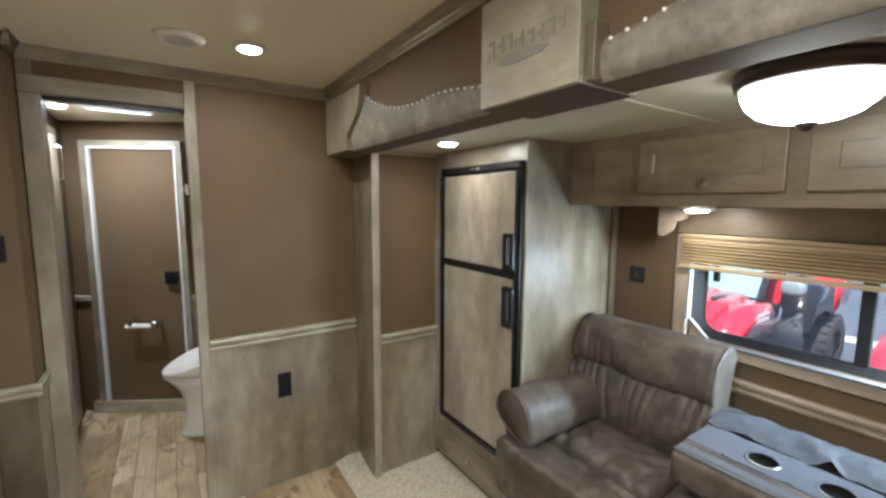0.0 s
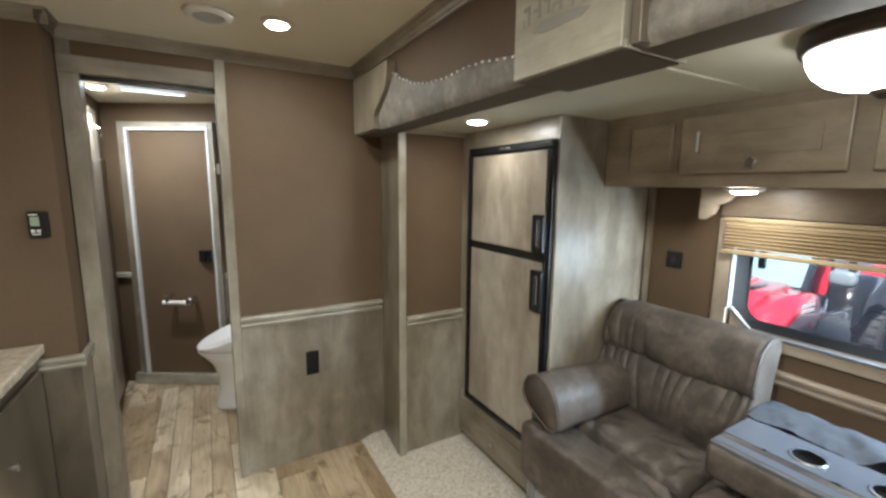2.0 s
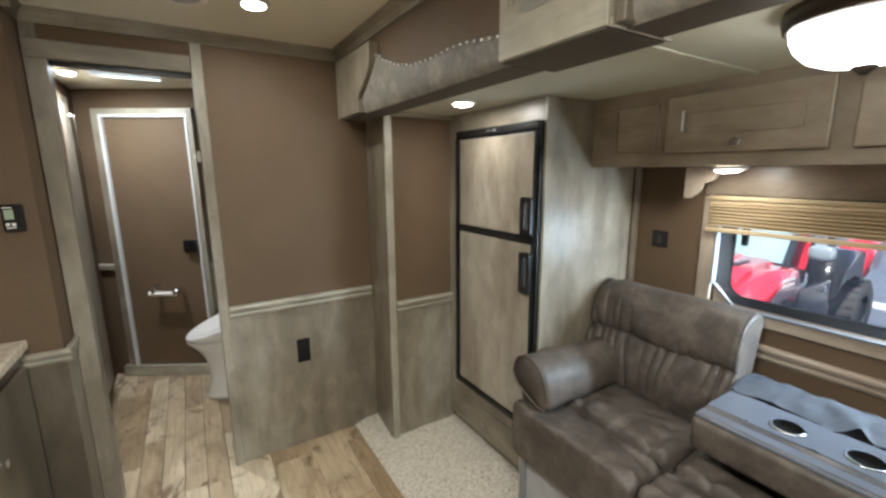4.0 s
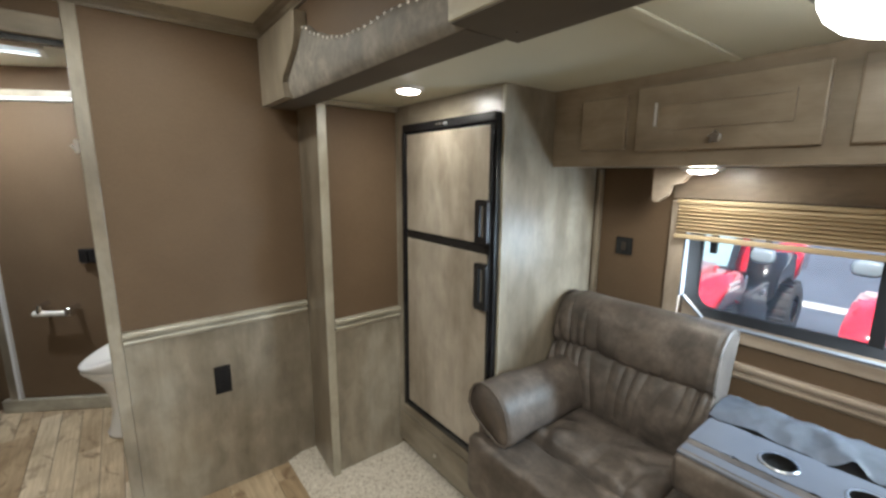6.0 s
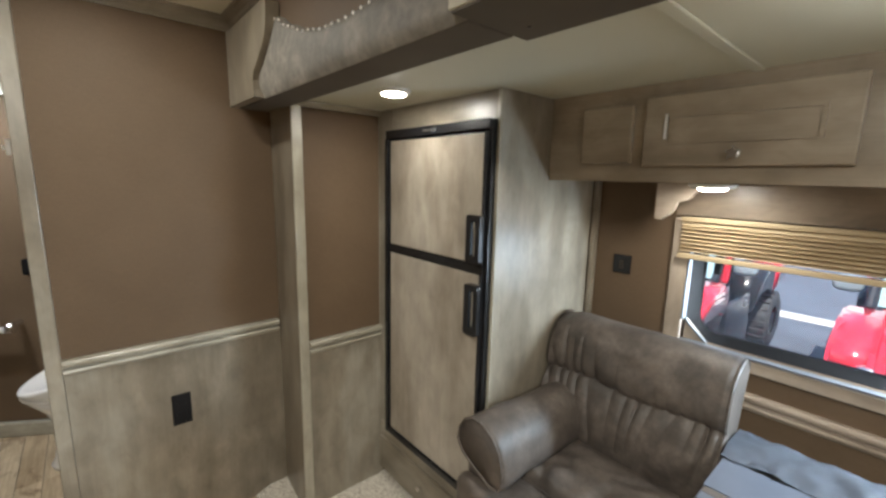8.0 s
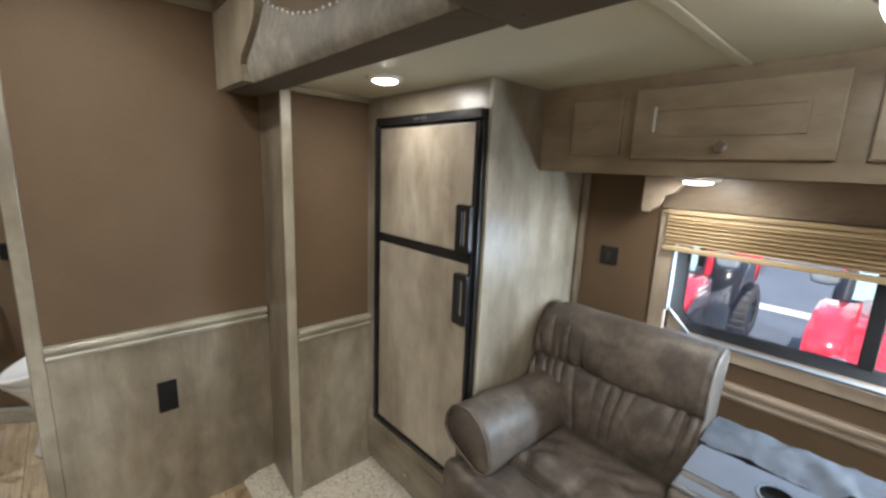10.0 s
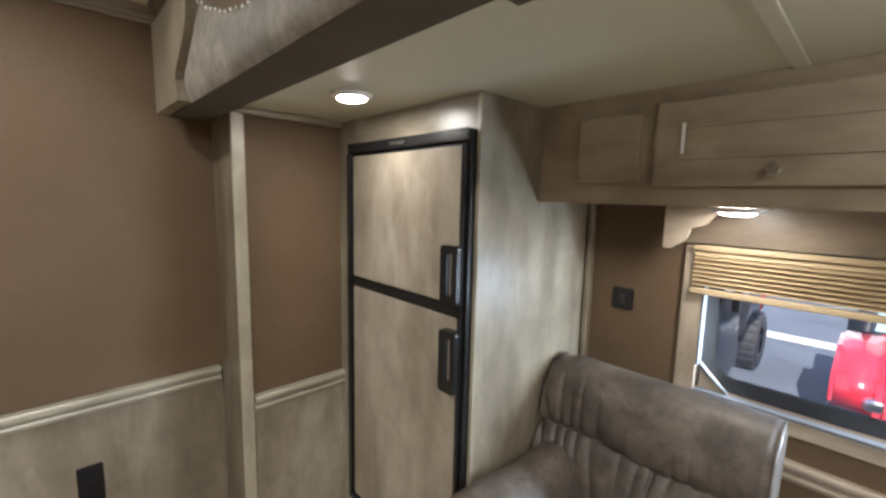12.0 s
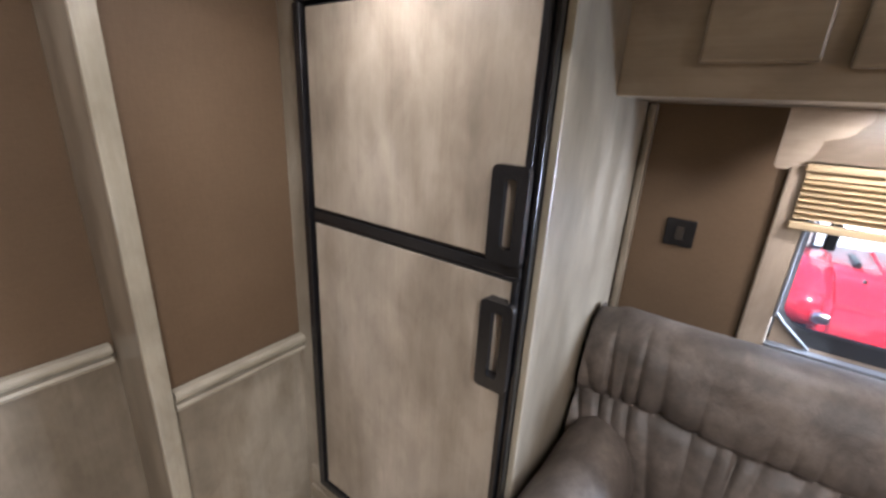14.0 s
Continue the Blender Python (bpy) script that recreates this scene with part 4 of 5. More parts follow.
# ---- overhead cabinet on the window wall ----
def wall_cabinet():
    X = 1.895
    t = thing("wall_cabinet", (2.07, 0.4, 1.56), "long grey-brown laminate wall cabinet with raised panel doors", "cabinet")
    part("body", box(X + 0.001, WIN_X - 0.001, -1.4, 1.731, 1.559, SLIDE_CEIL - 0.0005), CABINET, t)

    def door(y0, y1, z0, z1, knob):
        d = part("door", box(X - 0.018, X + 0.0005, y0, y1, z0, z1, 0.005), CABINET, t)
        py0, py1, pz0, pz1 = y0 + 0.06, y1 - 0.06, z0 + 0.062, z1 - 0.058
        if y1 - y0 < 0.25:
            return
        o = [(py0, pz0), (py1, pz0), (py1, pz1), (py0, pz1)]
        i = [(py0 + 0.009, pz0 + 0.009), (py1 - 0.009, pz0 + 0.009), (py1 - 0.009, pz1 - 0.009), (py0 + 0.009, pz1 - 0.009)]
        part("panel_bead", ring_prism(o, i, X - 0.024, X - 0.0182), CABINET, d)
        if knob:
            ky, kz = (y0 + y1) / 2 - 0.005, z0 + 0.032
            knob_mesh = lathe([(0.0, 0.0), (0.013, 0.0), (0.012, -0.003), (0.005, -0.006), (0.005, -0.0138), (0.0, -0.0138)], (X - 0.0182, ky, kz), 16, 0)
            star = []
            for n in range(10):
                a, r = radians(90 + 36 * n), 0.018 if n % 2 == 0 else 0.009
                star.append((ky + r * math.cos(a), kz + r * math.sin(a)))
            add_prism(knob_mesh, star, 0, X - 0.0395, X - 0.032)
            part("knob", knob_mesh, SILVER, d, "bright star knob")
    door(0.922, 1.392, 1.606, 1.807, True)
    door(0.40, 0.872, 1.606, 1.807, True)
    door(-0.12, 0.352, 1.606, 1.807, True)
    door(1.428, 1.597, 1.616, 1.79, False)
    # Pale strip laid on the bead to draw its gleam.
    part("bead_gleam", box(X - 0.0262, X - 0.0242, 1.323, 1.331, 1.682, 1.752), ALU, t, "bright strip for the gleam on the panel bead")


CABINET = wood("cabinet_laminate", (0.21, 0.17, 0.126), (0.285, 0.236, 0.18), (0.35, 0.3, 0.235), axis=1, patch=0.3)
wall_cabinet()


# ---- sofa ----
def sofa():
    t = thing("sofa", (1.85, 1.1, SLIDE_FLOOR), "brown-grey leather sofa with a bolster arm and gathered back cushion", "sofa")
    part("base_panel", box(1.5, 2.2, 0.42, 1.715, SLIDE_FLOOR - 0.004, 0.4, 0.008), plain("grey_base_panel", (0.34, 0.34, 0.35), 0.5), t, "pale grey base panel")
    for y in (1.66, 1.05, 0.5):
        part("base_rib", box(1.484, 1.4995, y, y + 0.03, SLIDE_FLOOR + 0.003, 0.392, 0.003), plain("rib_grey", (0.2, 0.2, 0.2), 0.5), t)

    def seat_fold(seed, ends):
        def f(u, v, w):
            top = smoothstep(0.2, 0.9, w)
            z = 0.009 * noise.noise((u * 2 + seed, v * 5, w)) * top
            edge = smoothstep(0.45, 1.0, abs(v))
            z += 0.010 * edge * math.sin(u * 9 + 4 * noise.noise((u * 2, v * 3, seed))) * top
            z -= 0.014 * (1 - abs(math.sin((u * 2.2 + v * 4 + 2.5 * noise.noise((u * 3, v * 2, seed + 5)))))) ** 2.5 * top * ends
            z -= 0.022 * smoothstep(0.72, 1.0, u) * top
            return (0.004 * noise.noise((v * 4, w * 3, seed)), 0, z)
        return f

    def rear_fold(seed):
        """Slack hide: curved folds that run in from the seam and the far end."""
        def f(u, v, w):
            top = smoothstep(0.2, 0.9, w)
            bend = v * 1.25 + 0.45 * (u + 0.7) ** 2 + 0.25 * noise.noise((u * 1.5, v * 2, seed))
            wave = abs(math.sin(bend * 7.5 + seed))
            deep = smoothstep(0.95, -0.5, u) * (0.45 + 0.9 * abs(noise.noise((v * 2.5, u, seed + 2))))
            z = -0.03 * (1 - wave) ** 2.0 * deep + 0.004 * noise.noise((u * 4, v * 6, seed))
            z -= 0.022 * smoothstep(0.82, 1.0, -u)
            return (0, 0, z * top)
        return f
    for n, (yc, hy) in enumerate(((1.422, 0.291), (0.802, 0.325))):
        part("seat_front_roll", pillow((1.527, yc, 0.462), (0.094, hy, 0.12), 9.0, (20, 44, 20), seat_fold(n * 7 + 1, 0.35)), LEATHER, t, smooth=True)
        part("seat_cushion", pillow((1.792, yc, 0.478), (0.165, hy, 0.118), 8.0, (40, 56, 14), rear_fold(n * 7 + 3)), LEATHER, t, smooth=True)
        part("seam_cord", tube([(1.6225 + 0.001 * math.sin(i * 2.7), yc - hy + 0.015 + (2 * hy - 0.03) * i / 40, 0.562 + 0.0016 * math.sin(i * 2.1)) for i in range(41)], 0.003, 8), LEATHER, t)
    # bolster arm: a D section along x
    sect = [(1.722, 0.70), (1.716, 0.745), (1.692, 0.785), (1.655, 0.806), (1.61, 0.802), (1.568, 0.778), (1.54, 0.74), (1.525, 0.69), (1.52, 0.64), (1.532, 0.612), (1.57, 0.606), (1.64, 0.634), (1.70, 0.664)]
    cy, cz = 1.62, 0.705
    bm = bmesh.new()
    rings = []
    fine = []
    for a, b in zip(sect, sect[1:] + sect[:1]):
        fine += [a, ((a[0] + b[0]) / 2, (a[1] + b[1]) / 2)]
    for i in range(25):
        k = i / 24
        x = 1.462 + 0.478 * k
        s = 1.0 if 0.02 < k < 0.98 else 0.955
        shrink = 1 - 0.08 * k
        ring = []
        for j, (y, z) in enumerate(fine):
            wob = 0.004 * noise.noise((x * 9, y * 8, z * 8)) if 0.02 < k < 0.98 else 0
            ring.append(bm.verts.new((x, cy + (y - cy) * s * shrink + wob, cz - 0.02 * k + (z - cz) * s * shrink + wob)))
        rings.append(ring)
    m = len(fine)
    for a, b in zip(rings, rings[1:]):
        for i in range(m):
            bm.faces.new((a[i], a[(i + 1) % m], b[(i + 1) % m], b[i]))
    bm.faces.new(rings[0][::-1])
    bm.faces.new(rings[-1])
    arm = part("bolster_arm", bm, LEATHER, t, "rounded leather bolster arm", True)
    loop = [(1.4605, cy + (y - cy) * 0.97, cz + (z - cz) * 0.97) for y, z in fine]
    part("piping", tube(loop + loop[:1], 0.0045, 8), LEATHER, arm)
    part("arm_core", box(1.5, 1.9, 1.60, 1.71, 0.55, 0.66, 0.01), LEATHER, arm)

    # back: one upholstered pad, gathered along a seam, with flat end gussets
    section = [(1.945, 0.545), (1.915, 0.585), (1.903, 0.64), (1.905, 0.70), (1.917, 0.755), (1.934, 0.80), (1.954, 0.826), (1.944, 0.842), (1.942, 0.875), (1.951, 0.92),
               (1.966, 0.968), (1.99, 1.004), (2.02, 1.026), (2.058, 1.034), (2.096, 1.03), (2.122, 1.012), (2.126, 0.98), (2.085, 0.80), (2.055, 0.545)]
    seam_z = 0.826
    fine = []
    for k, (a, b) in enumerate(zip(section, section[1:])):
        before, after = section[max(k - 1, 0)], section[min(k + 2, len(section) - 1)]
        for q in range(8):
            f = q / 8
            fine.append([0.5 * (2 * a[m] + (b[m] - before[m]) * f + (2 * before[m] - 5 * a[m] + 4 * b[m] - after[m]) * f * f + (3 * a[m] - before[m] - 3 * b[m] + after[m]) * f ** 3) for m in range(2)])
    fine.append(section[-1])
    Y0, Y1, cols = 1.1, 1.716, 220
    bm = bmesh.new()
    rings = []
    for i in range(cols + 1):
        y = Y0 + (Y1 - Y0) * i / cols
        v = (y - Y0) / (Y1 - Y0)
        rim = 0.007 * smoothstep(0.03, 0.0, (y - Y0) / 0.6)
        ring = []
        for x, z in fine:
            front = smoothstep(2.06, 1.99, x)
            d = abs(z - seam_z)
            if z < seam_z:
                fan = (v - 0.45) * 5.0 * d
                wave = abs(math.sin(v * 38 + fan * 5 + 5.0 * noise.noise((v * 3.3, d * 2, 5))))
                reach = 0.075 + 0.16 * abs(noise.noise((v * 7, 2, 8)))
                fold = 0.024 * (1 - wave) ** 1.5 * math.exp(-d / reach) * (0.35 + 1.6 * abs(noise.noise((v * 8.5, 6, 1))))
            else:
                fan = (v - 0.3) * 4.0 * d
                wave = abs(math.sin(v * 33 + 0.9 - fan * 2 + 4.5 * noise.noise((v * 3.7, d * 1.2, 15))))
                reach = 0.045 + 0.1 * abs(noise.noise((v * 6, 4, 3))) + 0.05 * smoothstep(0.6, 1.0, v)
                fold = 0.028 * (1 - wave) ** 1.7 * (0.3 + 1.6 * abs(noise.noise((v * 9.5, 2, 7)))) * math.exp(-d / reach) * (0.5 + 0.5 * smoothstep(0.35, 0.95, v))
            fold += 0.005 * noise.noise((v * 4, z * 9, 9)) + 0.003 * noise.noise((v * 11, z * 16, 2))
            sag = (0.004 * noise.noise((v * 3.5, x * 5, 4)) if z > 0.98 else 0.0) - 0.02 * smoothstep(0.88, 1.0, v) * smoothstep(0.88, 1.0, z)
            seam_wave = 0.006 * math.sin(v * 9 + 1) * math.exp(-d / 0.04) * front
            ring.append(bm.verts.new((x + fold * front + rim * front, y, z + sag + seam_wave - (rim * 0.6 if z > 0.99 else 0))))
        rings.append(ring)
    for a, b in zip(rings, rings[1:]):
        for k in range(len(fine) - 1):
            bm.faces.new((a[k], b[k], b[k + 1], a[k + 1]))
        bm.faces.new((a[-1], b[-1], b[0], a[0]))
    back = part("back_cushion", bm, LEATHER, t, "gathered leather back cushion with a stitched seam", True)
    for y, dy in ((Y0, -0.006), (Y1, 0.003)):
        bm = bmesh.new()
        rim_loop = [bm.verts.new((x + 0.006 * smoothstep(2.06, 1.99, x), y, z - (0.006 if z > 0.99 else 0))) for x, z in fine]
        mid = [bm.verts.new((2.02 + (x - 2.02) * 0.86, y + dy, 0.79 + (z - 0.79) * 0.93)) for x, z in fine]
        for k in range(len(fine) - 1):
            bm.faces.new((rim_loop[k], rim_loop[k + 1], mid[k + 1], mid[k]))
        bm.faces.new((rim_loop[-1], rim_loop[0], mid[0], mid[-1]))
        bm.faces.new(mid)
        part("end_gusset", bm, LEATHER, back, "flat leather end panel")
    part("welt", tube([(x + 0.006 * smoothstep(2.06, 1.99, x), Y0 - 0.001, z - (0.006 if z > 0.99 else 0)) for x, z in fine[4:130]], 0.0032, 8), LEATHER, back, "leather welt along the cushion end")
    part("snap", lathe([(0.0, -0.006), (0.005, -0.005), (0.006, 0.0), (0.0, 0.0)], (1.985, Y0 - 0.006, 0.765), 12, 1), CHROME, back, "small chrome snap")
    part("back_frame", prism([(2.03, 0.4), (2.12, 0.4), (2.15, 0.9), (2.09, 0.9), (2.05, 0.62)], 1, 1.125, 1.705), LEATHER, t)
    hinge = part("hinge_plate", box(1.99, 2.075, 1.08, 1.098, 0.735, 0.785, 0.003), BLACK, t, "dark riveted hinge plate")
    for k in range(3):
        part("rivet", lathe([(0.0045, 0.0), (0.004, 0.002), (0.0, 0.003)], (2.005 + 0.027 * k, 1.089, 0.785), 10), CHROME, hinge, "bright rivet")

    # fold-down console
    con = part("console", box(1.645, 1.935, 0.44, 1.088, 0.665, 0.775, 0.022, 4), LEATHER, t, "folded-down leather console", True)
    # Black fill for the shade between console and seat.
    part("console_gap_fill", box(1.76, 2.1, 0.46, 1.07, 0.56, 0.67, 0.01), DARK, con)
    part("console_edge", box(1.66, 1.735, 0.455, 1.083, 0.772, 0.785, 0.006, 3), VINYL, con, "pale grey front border")
    part("groove", box(1.712, 1.74, 0.457, 1.08, 0.776, 0.7862, 0.002), LEATHER, con, "brown leather groove")
    part("groove", box(1.668, 1.676, 0.457, 1.08, 0.776, 0.7864, 0.002), LEATHER, con)
    # top with two round openings
    bm = bmesh.new()
    X0, X1, n = 1.741, 1.905, 40
    spans = [(0.975, 1.083, None), (0.805, 0.975, 0.889), (0.635, 0.805, 0.718), (0.455, 0.635, None)]
    for y0, y1, c in spans:
        if c is None:
            add_box(bm, X0, X1, y0, y1, 0.77, 0.787)
            continue
        rect = []
        for i in range(n):
            a = 2 * math.pi * i / n
            dx, dy = math.cos(a), math.sin(a)
            lim = []
            if abs(dx) > 1e-6:
                lim.append(((X1 if dx > 0 else X0) - 1.81) / dx)
            if abs(dy) > 1e-6:
                lim.append(((y1 if dy > 0 else y0) - c) / dy)
            s = min(lim)
            rect.append(((1.81 + s * dx, c + s * dy), (1.81 + 0.037 * dx, c + 0.037 * dy)))
        vo = [bm.verts.new((*o, 0.787)) for o, i in rect]
        vi = [bm.verts.new((*i, 0.787)) for o, i in rect]
        vd = [bm.verts.new((*i, 0.776)) for o, i in rect]
        for i in range(n):
            j = (i + 1) % n
            bm.faces.new((vo[i], vo[j], vi[j], vi[i]))
            bm.faces.new((vi[i], vi[j], vd[j], vd[i]))
    part("console_top", bm, VINYL, con, "pale grey vinyl top")
    for c in (0.889, 0.718):
        cup = part("cup_holder", lathe([(0.0, 0.7755), (0.0365, 0.776), (0.0365, 0.787), (0.038, 0.79), (0.043, 0.7895), (0.044, 0.7872)], (1.81, c, 0), 36), PIT, con, "round black cup holder", True)
        part("cup_ring", lathe([(0.038, 0.7905), (0.0415, 0.7915), (0.0445, 0.789), (0.0445, 0.7872), (0.038, 0.7872)], (1.81, c, 0), 36), SILVER, cup, "pale ring", True)
    # loose cloth flap behind the top
    bm = bmesh.new()
    rows = []
    for i in range(61):
        y = 0.45 + 0.64 * i / 60
        front = 1.909 + 0.02 * noise.noise((y * 9, 1, 1)) + 0.012 * noise.noise((y * 24, 3, 1)) + 0.016 * math.exp(-((y - 0.765) / 0.03) ** 2)
        row = []
        for j in range(15):
            k = j / 14
            x = front + (2.088 - front) * k
            z = 0.79 + 0.016 * math.sin(k * 2.6) + 0.008 * noise.noise((x * 14, y * 18, 2)) + 0.005 * noise.noise((x * 30, y * 40, 6)) + 0.018 * math.exp(-((y - 0.765 - 0.1 * k) / 0.028) ** 2) * (1 - k)
            row.append(bm.verts.new((x, y, z)))
        rows.append(row)
    for a, b in zip(rows, rows[1:]):
        for j in range(14):
            bm.faces.new((a[j], b[j], b[j + 1], a[j + 1]))
    bmesh.ops.solidify(bm, geom=bm.faces[:], thickness=0.006)
    part("cloth_flap", bm, CLOTH, con, "wrinkled grey cloth flap", True)
    # Black bed gives the slit along the flap its shade.
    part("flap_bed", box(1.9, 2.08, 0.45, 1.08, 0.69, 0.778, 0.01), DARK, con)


sofa()

# ---- outdoors ----
GROUND = -0.45
structure(part("ground", box(-300, 400, -300, 300, GROUND - 0.2, GROUND), ASPHALT), "blue-grey asphalt yard")
tagged(part("concrete_strip", box(8.6, 8.95, -30, 30, GROUND, GROUND + 0.012), CONCRETE), "pale concrete strip across the asphalt", "pavement strip")["kind"] = "structure"


def utility_vehicle():
    """Open off-road vehicle with its nose towards -x, on the ground at the origin."""
    t = thing("utility_vehicle", (0, 0, 0), "red open off-road utility vehicle with black roll cage parked on asphalt", "vehicle", "parked utility vehicles")
    hood = prism([(0.0, 0.72), (0.06, 0.98), (0.35, 1.10), (0.95, 1.16), (0.95, 0.6), (0.1, 0.55)], 1, -0.55, 0.55)
    bmesh.ops.bevel(hood, geom=hood.edges[:], offset=0.04, segments=3, affect='EDGES')
    part("hood", hood, RED, t, smooth=True)
    raised = prism([(0.12, 1.0), (0.36, 1.12), (0.9, 1.18), (0.9, 1.1), (0.36, 1.04)], 1, -0.3, 0.3)
    bmesh.ops.bevel(raised, geom=raised.edges[:], offset=0.02, segments=2, affect='EDGES')
    bulge = part("hood_bulge", raised, RED, t, smooth=True)
    part("hood_scoop", box(0.6, 0.82, -0.2, 0.2, 1.14, 1.185, 0.015), BLACK, bulge)
    for s in (-1, 1):
        part("hood_bolt", lathe([(0.0, 0.02), (0.012, 0.018), (0.014, 0.0)], (0.3, s * 0.38, 1.078), 12), CHROME, t, "bright hood bolt")
        part("hood_vent", box(0.5, 0.75, s * 0.4 - 0.02, s * 0.4 + 0.02, 1.1, 1.15, 0.005), BLACK, t, "black hood vent")
    for s in (-1, 1):
        f = prism([(0.08, 0.80), (0.16, 1.0), (0.5, 1.11), (0.85, 1.12), (0.98, 1.0), (0.9, 0.78), (0.75, 0.9), (0.4, 0.88), (0.2, 0.78)], 1, s * 0.5, s * 0.75)
        bmesh.ops.bevel(f, geom=f.edges[:], offset=0.025, segments=2, affect='EDGES')
        fender = part("fender", f, RED, t, smooth=True)
        for i in range(2):
            part("lettering_bar", box(0.55 + 0.02 * i, 0.8, s * 0.7505, s * 0.753, 1.03 - 0.05 * i, 1.055 - 0.05 * i), WHITE_PLASTIC, fender)
        part("headlight", pillow((0.12, s * 0.5, 0.86), (0.06, 0.1, 0.045), 3.0, (8, 8, 8)), SILVER, t, "clear headlight", True)
        r = prism([(1.9, 0.62), (1.95, 1.0), (2.3, 1.12), (2.75, 1.08), (2.75, 0.7), (2.5, 0.85), (2.15, 0.82)], 1, s * 0.5, s * 0.75)
        bmesh.ops.bevel(r, geom=r.edges[:], offset=0.02, segments=2, affect='EDGES')
        part("rear_door", r, BLACK, t, smooth=True)
        q = prism([(2.72, 0.72), (2.78, 1.12), (3.3, 1.2), (3.42, 1.0), (3.3, 0.78), (3.1, 0.84)], 1, s * 0.5, s * 0.75)
        bmesh.ops.bevel(q, geom=q.edges[:], offset=0.02, segments=2, affect='EDGES')
        part("rear_fender", q, RED, t, smooth=True)
        part("side_sill", box(0.95, 1.95, s * 0.62, s * 0.72, 0.3, 0.6, 0.03), BLACK, t)
        door = part("side_door", box(1.0, 1.85, s * 0.69, s * 0.73, 0.55, 0.88, 0.03), BLACK, t)
        part("emblem", lathe([(0.0, 0.0), (0.05, 0.0), (0.05, 0.008), (0.03, 0.014), (0.0, 0.014)], (1.62, s * 0.7305, 0.8), 6, 1, (1, s, 0.8)), SILVER, door, "small bright emblem")
        part("mirror", pillow((1.25, s * 0.78, 1.22), (0.05, 0.1, 0.07), 3.0, (8, 8, 8)), MIRROR_SHELL, t, "pale grey side mirror", True)
        part("cage_tube", tube([(0.95, s * 0.62, 1.1), (1.35, s * 0.6, 1.75), (2.0, s * 0.6, 1.82), (2.1, s * 0.62, 1.0)], 0.03), BLACK, t)
        part("seat", pillow((1.7, s * 0.3, 0.85), (0.22, 0.22, 0.1), 4.0, (8, 8, 8)), BLACK, t, smooth=True)
        back = part("seat_back", pillow((1.92, s * 0.3, 1.1), (0.07, 0.22, 0.28), 4.0, (8, 8, 8)), BLACK, t, "black seat back", True)
        part("seat_bolster", pillow((1.86, s * 0.44, 1.1), (0.04, 0.07, 0.22), 3.0, (8, 8, 8)), RED, back, "red side bolster", True)
        for x in (0.5, 2.95):
            ty = part("tyre", lathe([(0.17, -0.12), (0.30, -0.13), (0.335, -0.1), (0.345, 0), (0.335, 0.1), (0.30, 0.13), (0.17, 0.12)], (x, s * 0.64, 0.345), 32, 1), TYRE, t, smooth=True)
            for i in range(22):
                a = 2 * math.pi * i / 22
                bm = box(-0.025, 0.025, -0.11, 0.11, -0.012, 0.012)
                bmesh.ops.transform(bm, matrix=pose(x + 0.345 * math.cos(a), s * 0.64, 0.345 + 0.345 * math.sin(a), 0, 90 - math.degrees(a), 0), verts=bm.verts)
                part("tread_block", bm, TYRE, ty)
            part("rim", lathe([(0.0, -0.06), (0.1, -0.05), (0.18, -0.1), (0.18, 0.1), (0.1, 0.05), (0.0, 0.06)], (x, s * 0.64, 0.345), 24, 1), SILVER, ty, "bright alloy rim", True)
    part("bumper", tube([(-0.06, -0.5, 0.55), (-0.08, -0.3, 0.75), (-0.08, 0.3, 0.75), (-0.06, 0.5, 0.55)], 0.03), BLACK, t)
    part("grille", box(-0.01, 0.1, -0.4, 0.4, 0.5, 0.72, 0.02), BLACK, t)
    part("chassis", box(0.2, 3.3, -0.5, 0.5, 0.28, 0.55, 0.03), BLACK, t)
    part("dash", box(0.96, 1.15, -0.6, 0.6, 0.85, 1.12, 0.04), BLACK, t)
    part("roof", box(1.3, 2.05, -0.62, 0.62, 1.8, 1.86, 0.025), BLACK, t)
    part("cargo_bed", box(2.5, 3.45, -0.49, 0.49, 0.75, 1.0, 0.03), BLACK, t)
    ws = prism([(0.97, 1.12), (1.0, 1.12), (1.36, 1.74), (1.33, 1.74)], 1, -0.58, 0.58)
    part("windshield", ws, SHIELD, t, "windshield painted pale for reflected sky")
    return t


uv = utility_vehicle()
uv.matrix_basis = pose(4.05, 2.62, GROUND)
copy_thing(uv, pose(4.1, 0.36, GROUND))


def building():
    t = thing("shop_building", (40, 20, GROUND), "long white metal shop building beyond the yard", "building")
    part("wall", box(40, 55, -12, 60, GROUND, 6.5), FACADE, t)
    part("roof", prism([(39.5, 6.5), (47.5, 9), (55.5, 6.5)], 1, -12.5, 60.5), FACADE, t)
    for i in range(9):
        y = -8 + i * 7.5
        w = part("window", box(39.9, 40.02, y, y + 3.4, 0.6, 3.2), FRAME_BLACK, t)
        part("pane", box(39.87, 39.9, y + 0.15, y + 3.25, 0.75, 3.05), plain("tinted_pane", (0.25, 0.42, 0.45), 0.1), w)


building()

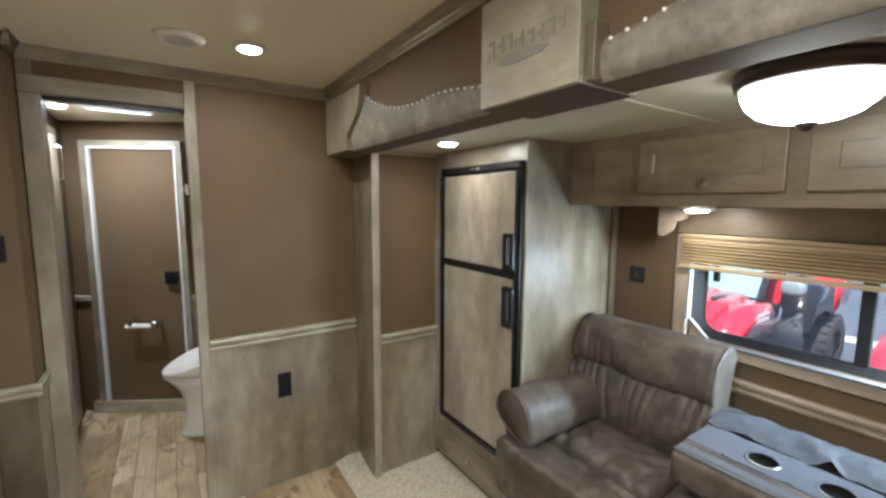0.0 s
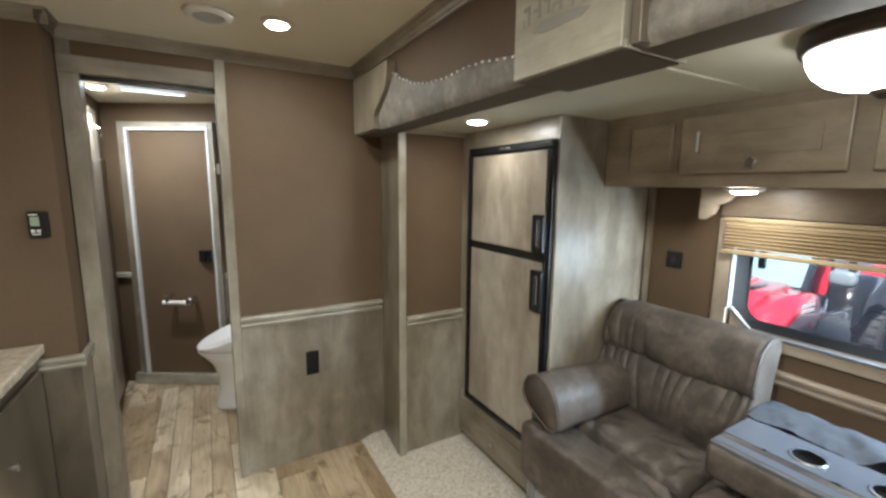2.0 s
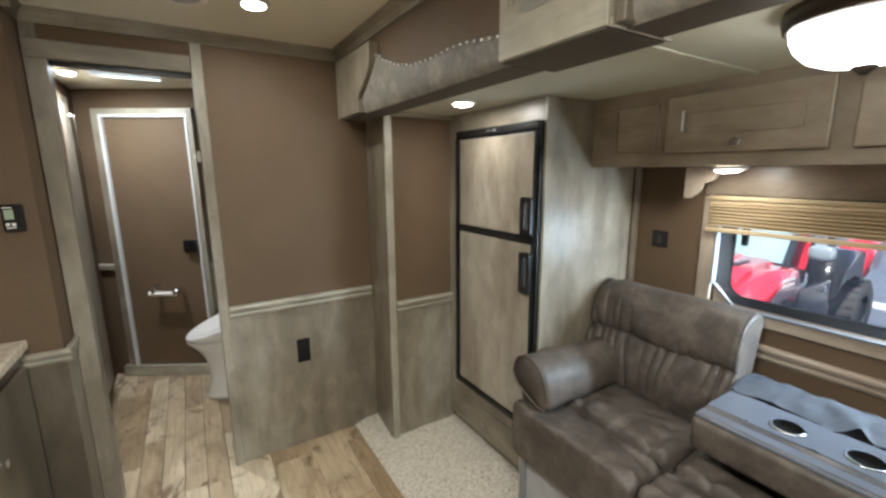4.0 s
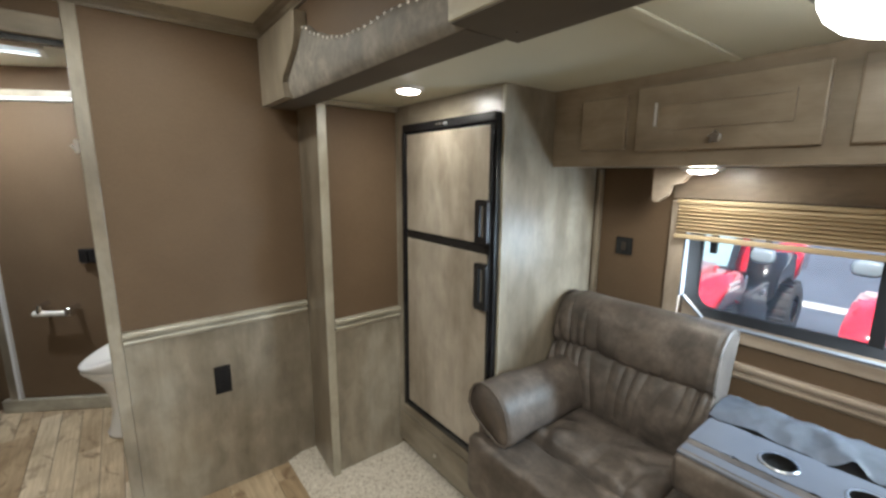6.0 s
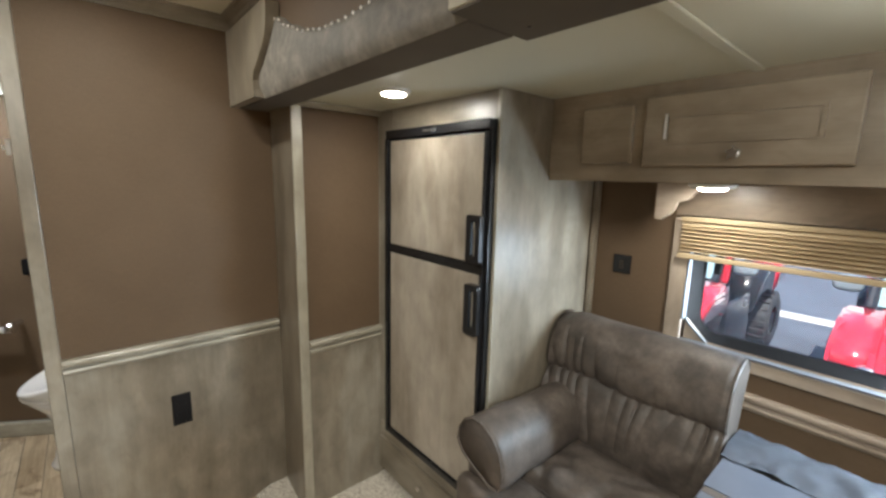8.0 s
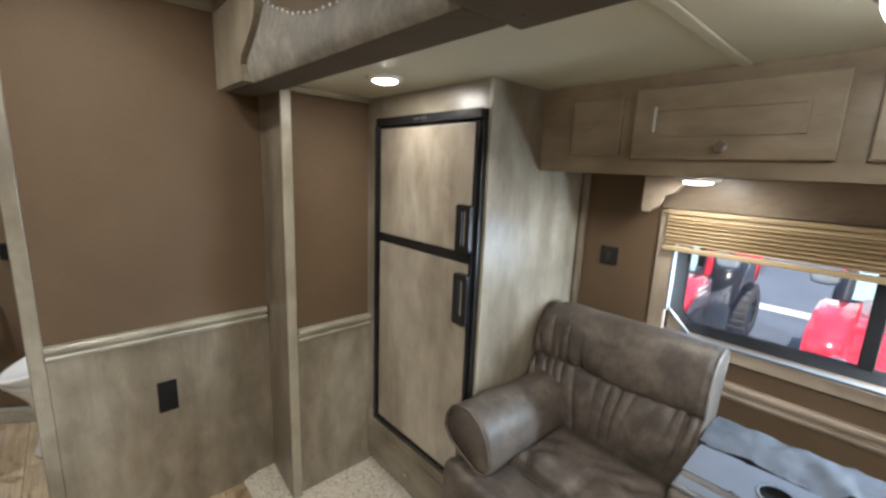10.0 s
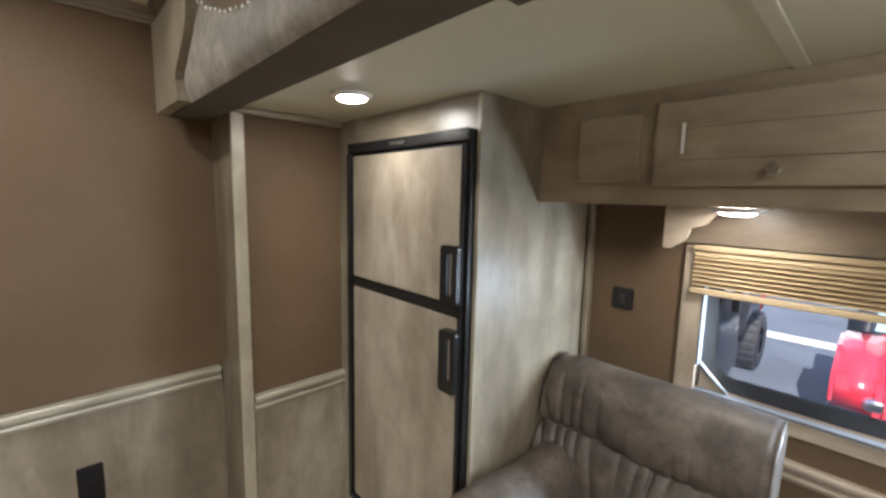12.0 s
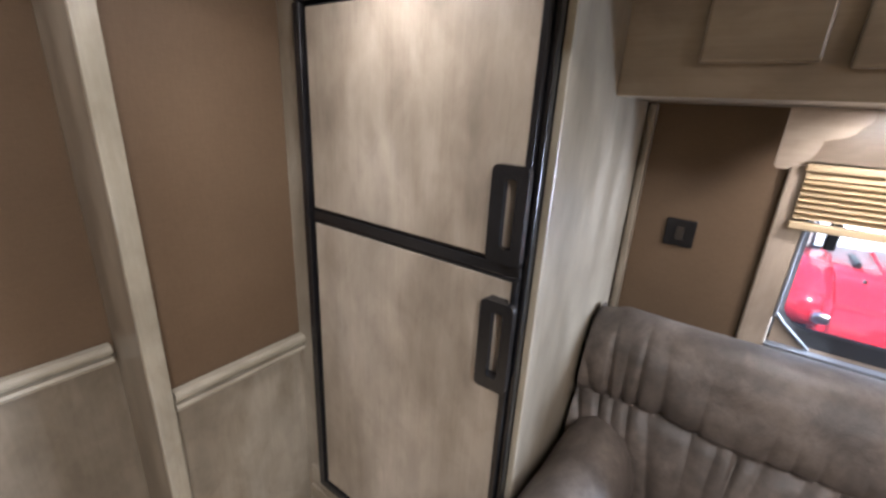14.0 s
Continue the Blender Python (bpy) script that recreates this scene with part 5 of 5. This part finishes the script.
# ---- carpet and planks ----
def carpet():
    bm = bmesh.new()
    step = 0.008
    nx, ny = int((1.66 - 1.085) / step), int((PART_Y - 0.3) / step)
    rows = []
    for i in range(nx + 1):
        x = 1.085 + step * i
        lift = SLIDE_FLOOR * smoothstep(1.06, 1.17, x) - 0.005
        row = []
        for j in range(ny + 1):
            y = 0.3 + (PART_Y - 0.302) * j / ny
            z = lift + 0.006 + 0.004 * noise.noise((x * 120, y * 120, 0)) + 0.003 * noise.noise((x * 40, y * 40, 5))
            row.append(bm.verts.new((x + 0.002 * noise.noise((x * 90, y * 90, 8)), y, z)))
        rows.append(row)
    for a, b in zip(rows, rows[1:]):
        for j in range(ny):
            bm.faces.new((a[j], b[j], b[j + 1], a[j + 1]))
    return part("carpet", bm, CARPET)


structure(carpet(), "speckled beige pile carpet on the slide-out floor")
structure(part("slide_floor", box(1.088, WIN_X + 0.05, BACK_Y, PART_Y + 0.02, -0.06, 0.004), DARK), "raised slide-out floor under the carpet")

PW, PL = 0.2025, 0.92
meshes = {}


def plank(x0, x1, y0, y1):
    key = (round(x1 - x0, 3), round(y1 - y0, 3))
    if key not in meshes:
        w, l = key
        bm = box(0.0012, w - 0.0012, 0.0012, l - 0.0012, -0.006, 0, 0.001, 1)
        me = bpy.data.meshes.new("plank")
        bmesh.ops.recalc_face_normals(bm, faces=bm.faces)
        bm.to_mesh(me)
        bm.free()
        me.materials.append(PLANK)
        meshes[key] = me
    ob = new("plank", meshes[key])
    ob.parent = floor_base
    ob.location = (x0, y0, 0)


rng = random.Random(11)
for r in range(11):
    x0 = 0.995 - r * PW
    y = BACK_Y - PL * ((r * 0.37) % 1.0)
    right = min(x0 + PW, 1.09)
    while y < 4.8:
        length = PL * rng.uniform(0.75, 1.0)
        a, b = max(y, BACK_Y), min(y + length, 4.85 if x0 > -0.5 else PART_Y + 0.05)
        if b - a > 0.03:
            if r and rng.random() < 0.4:
                plank(max(x0, -0.93), x0 + PW * 0.5, a, b)
                plank(x0 + PW * 0.5, right, a, b)
            else:
                plank(max(x0, -0.93), right, a, b)
        y += length
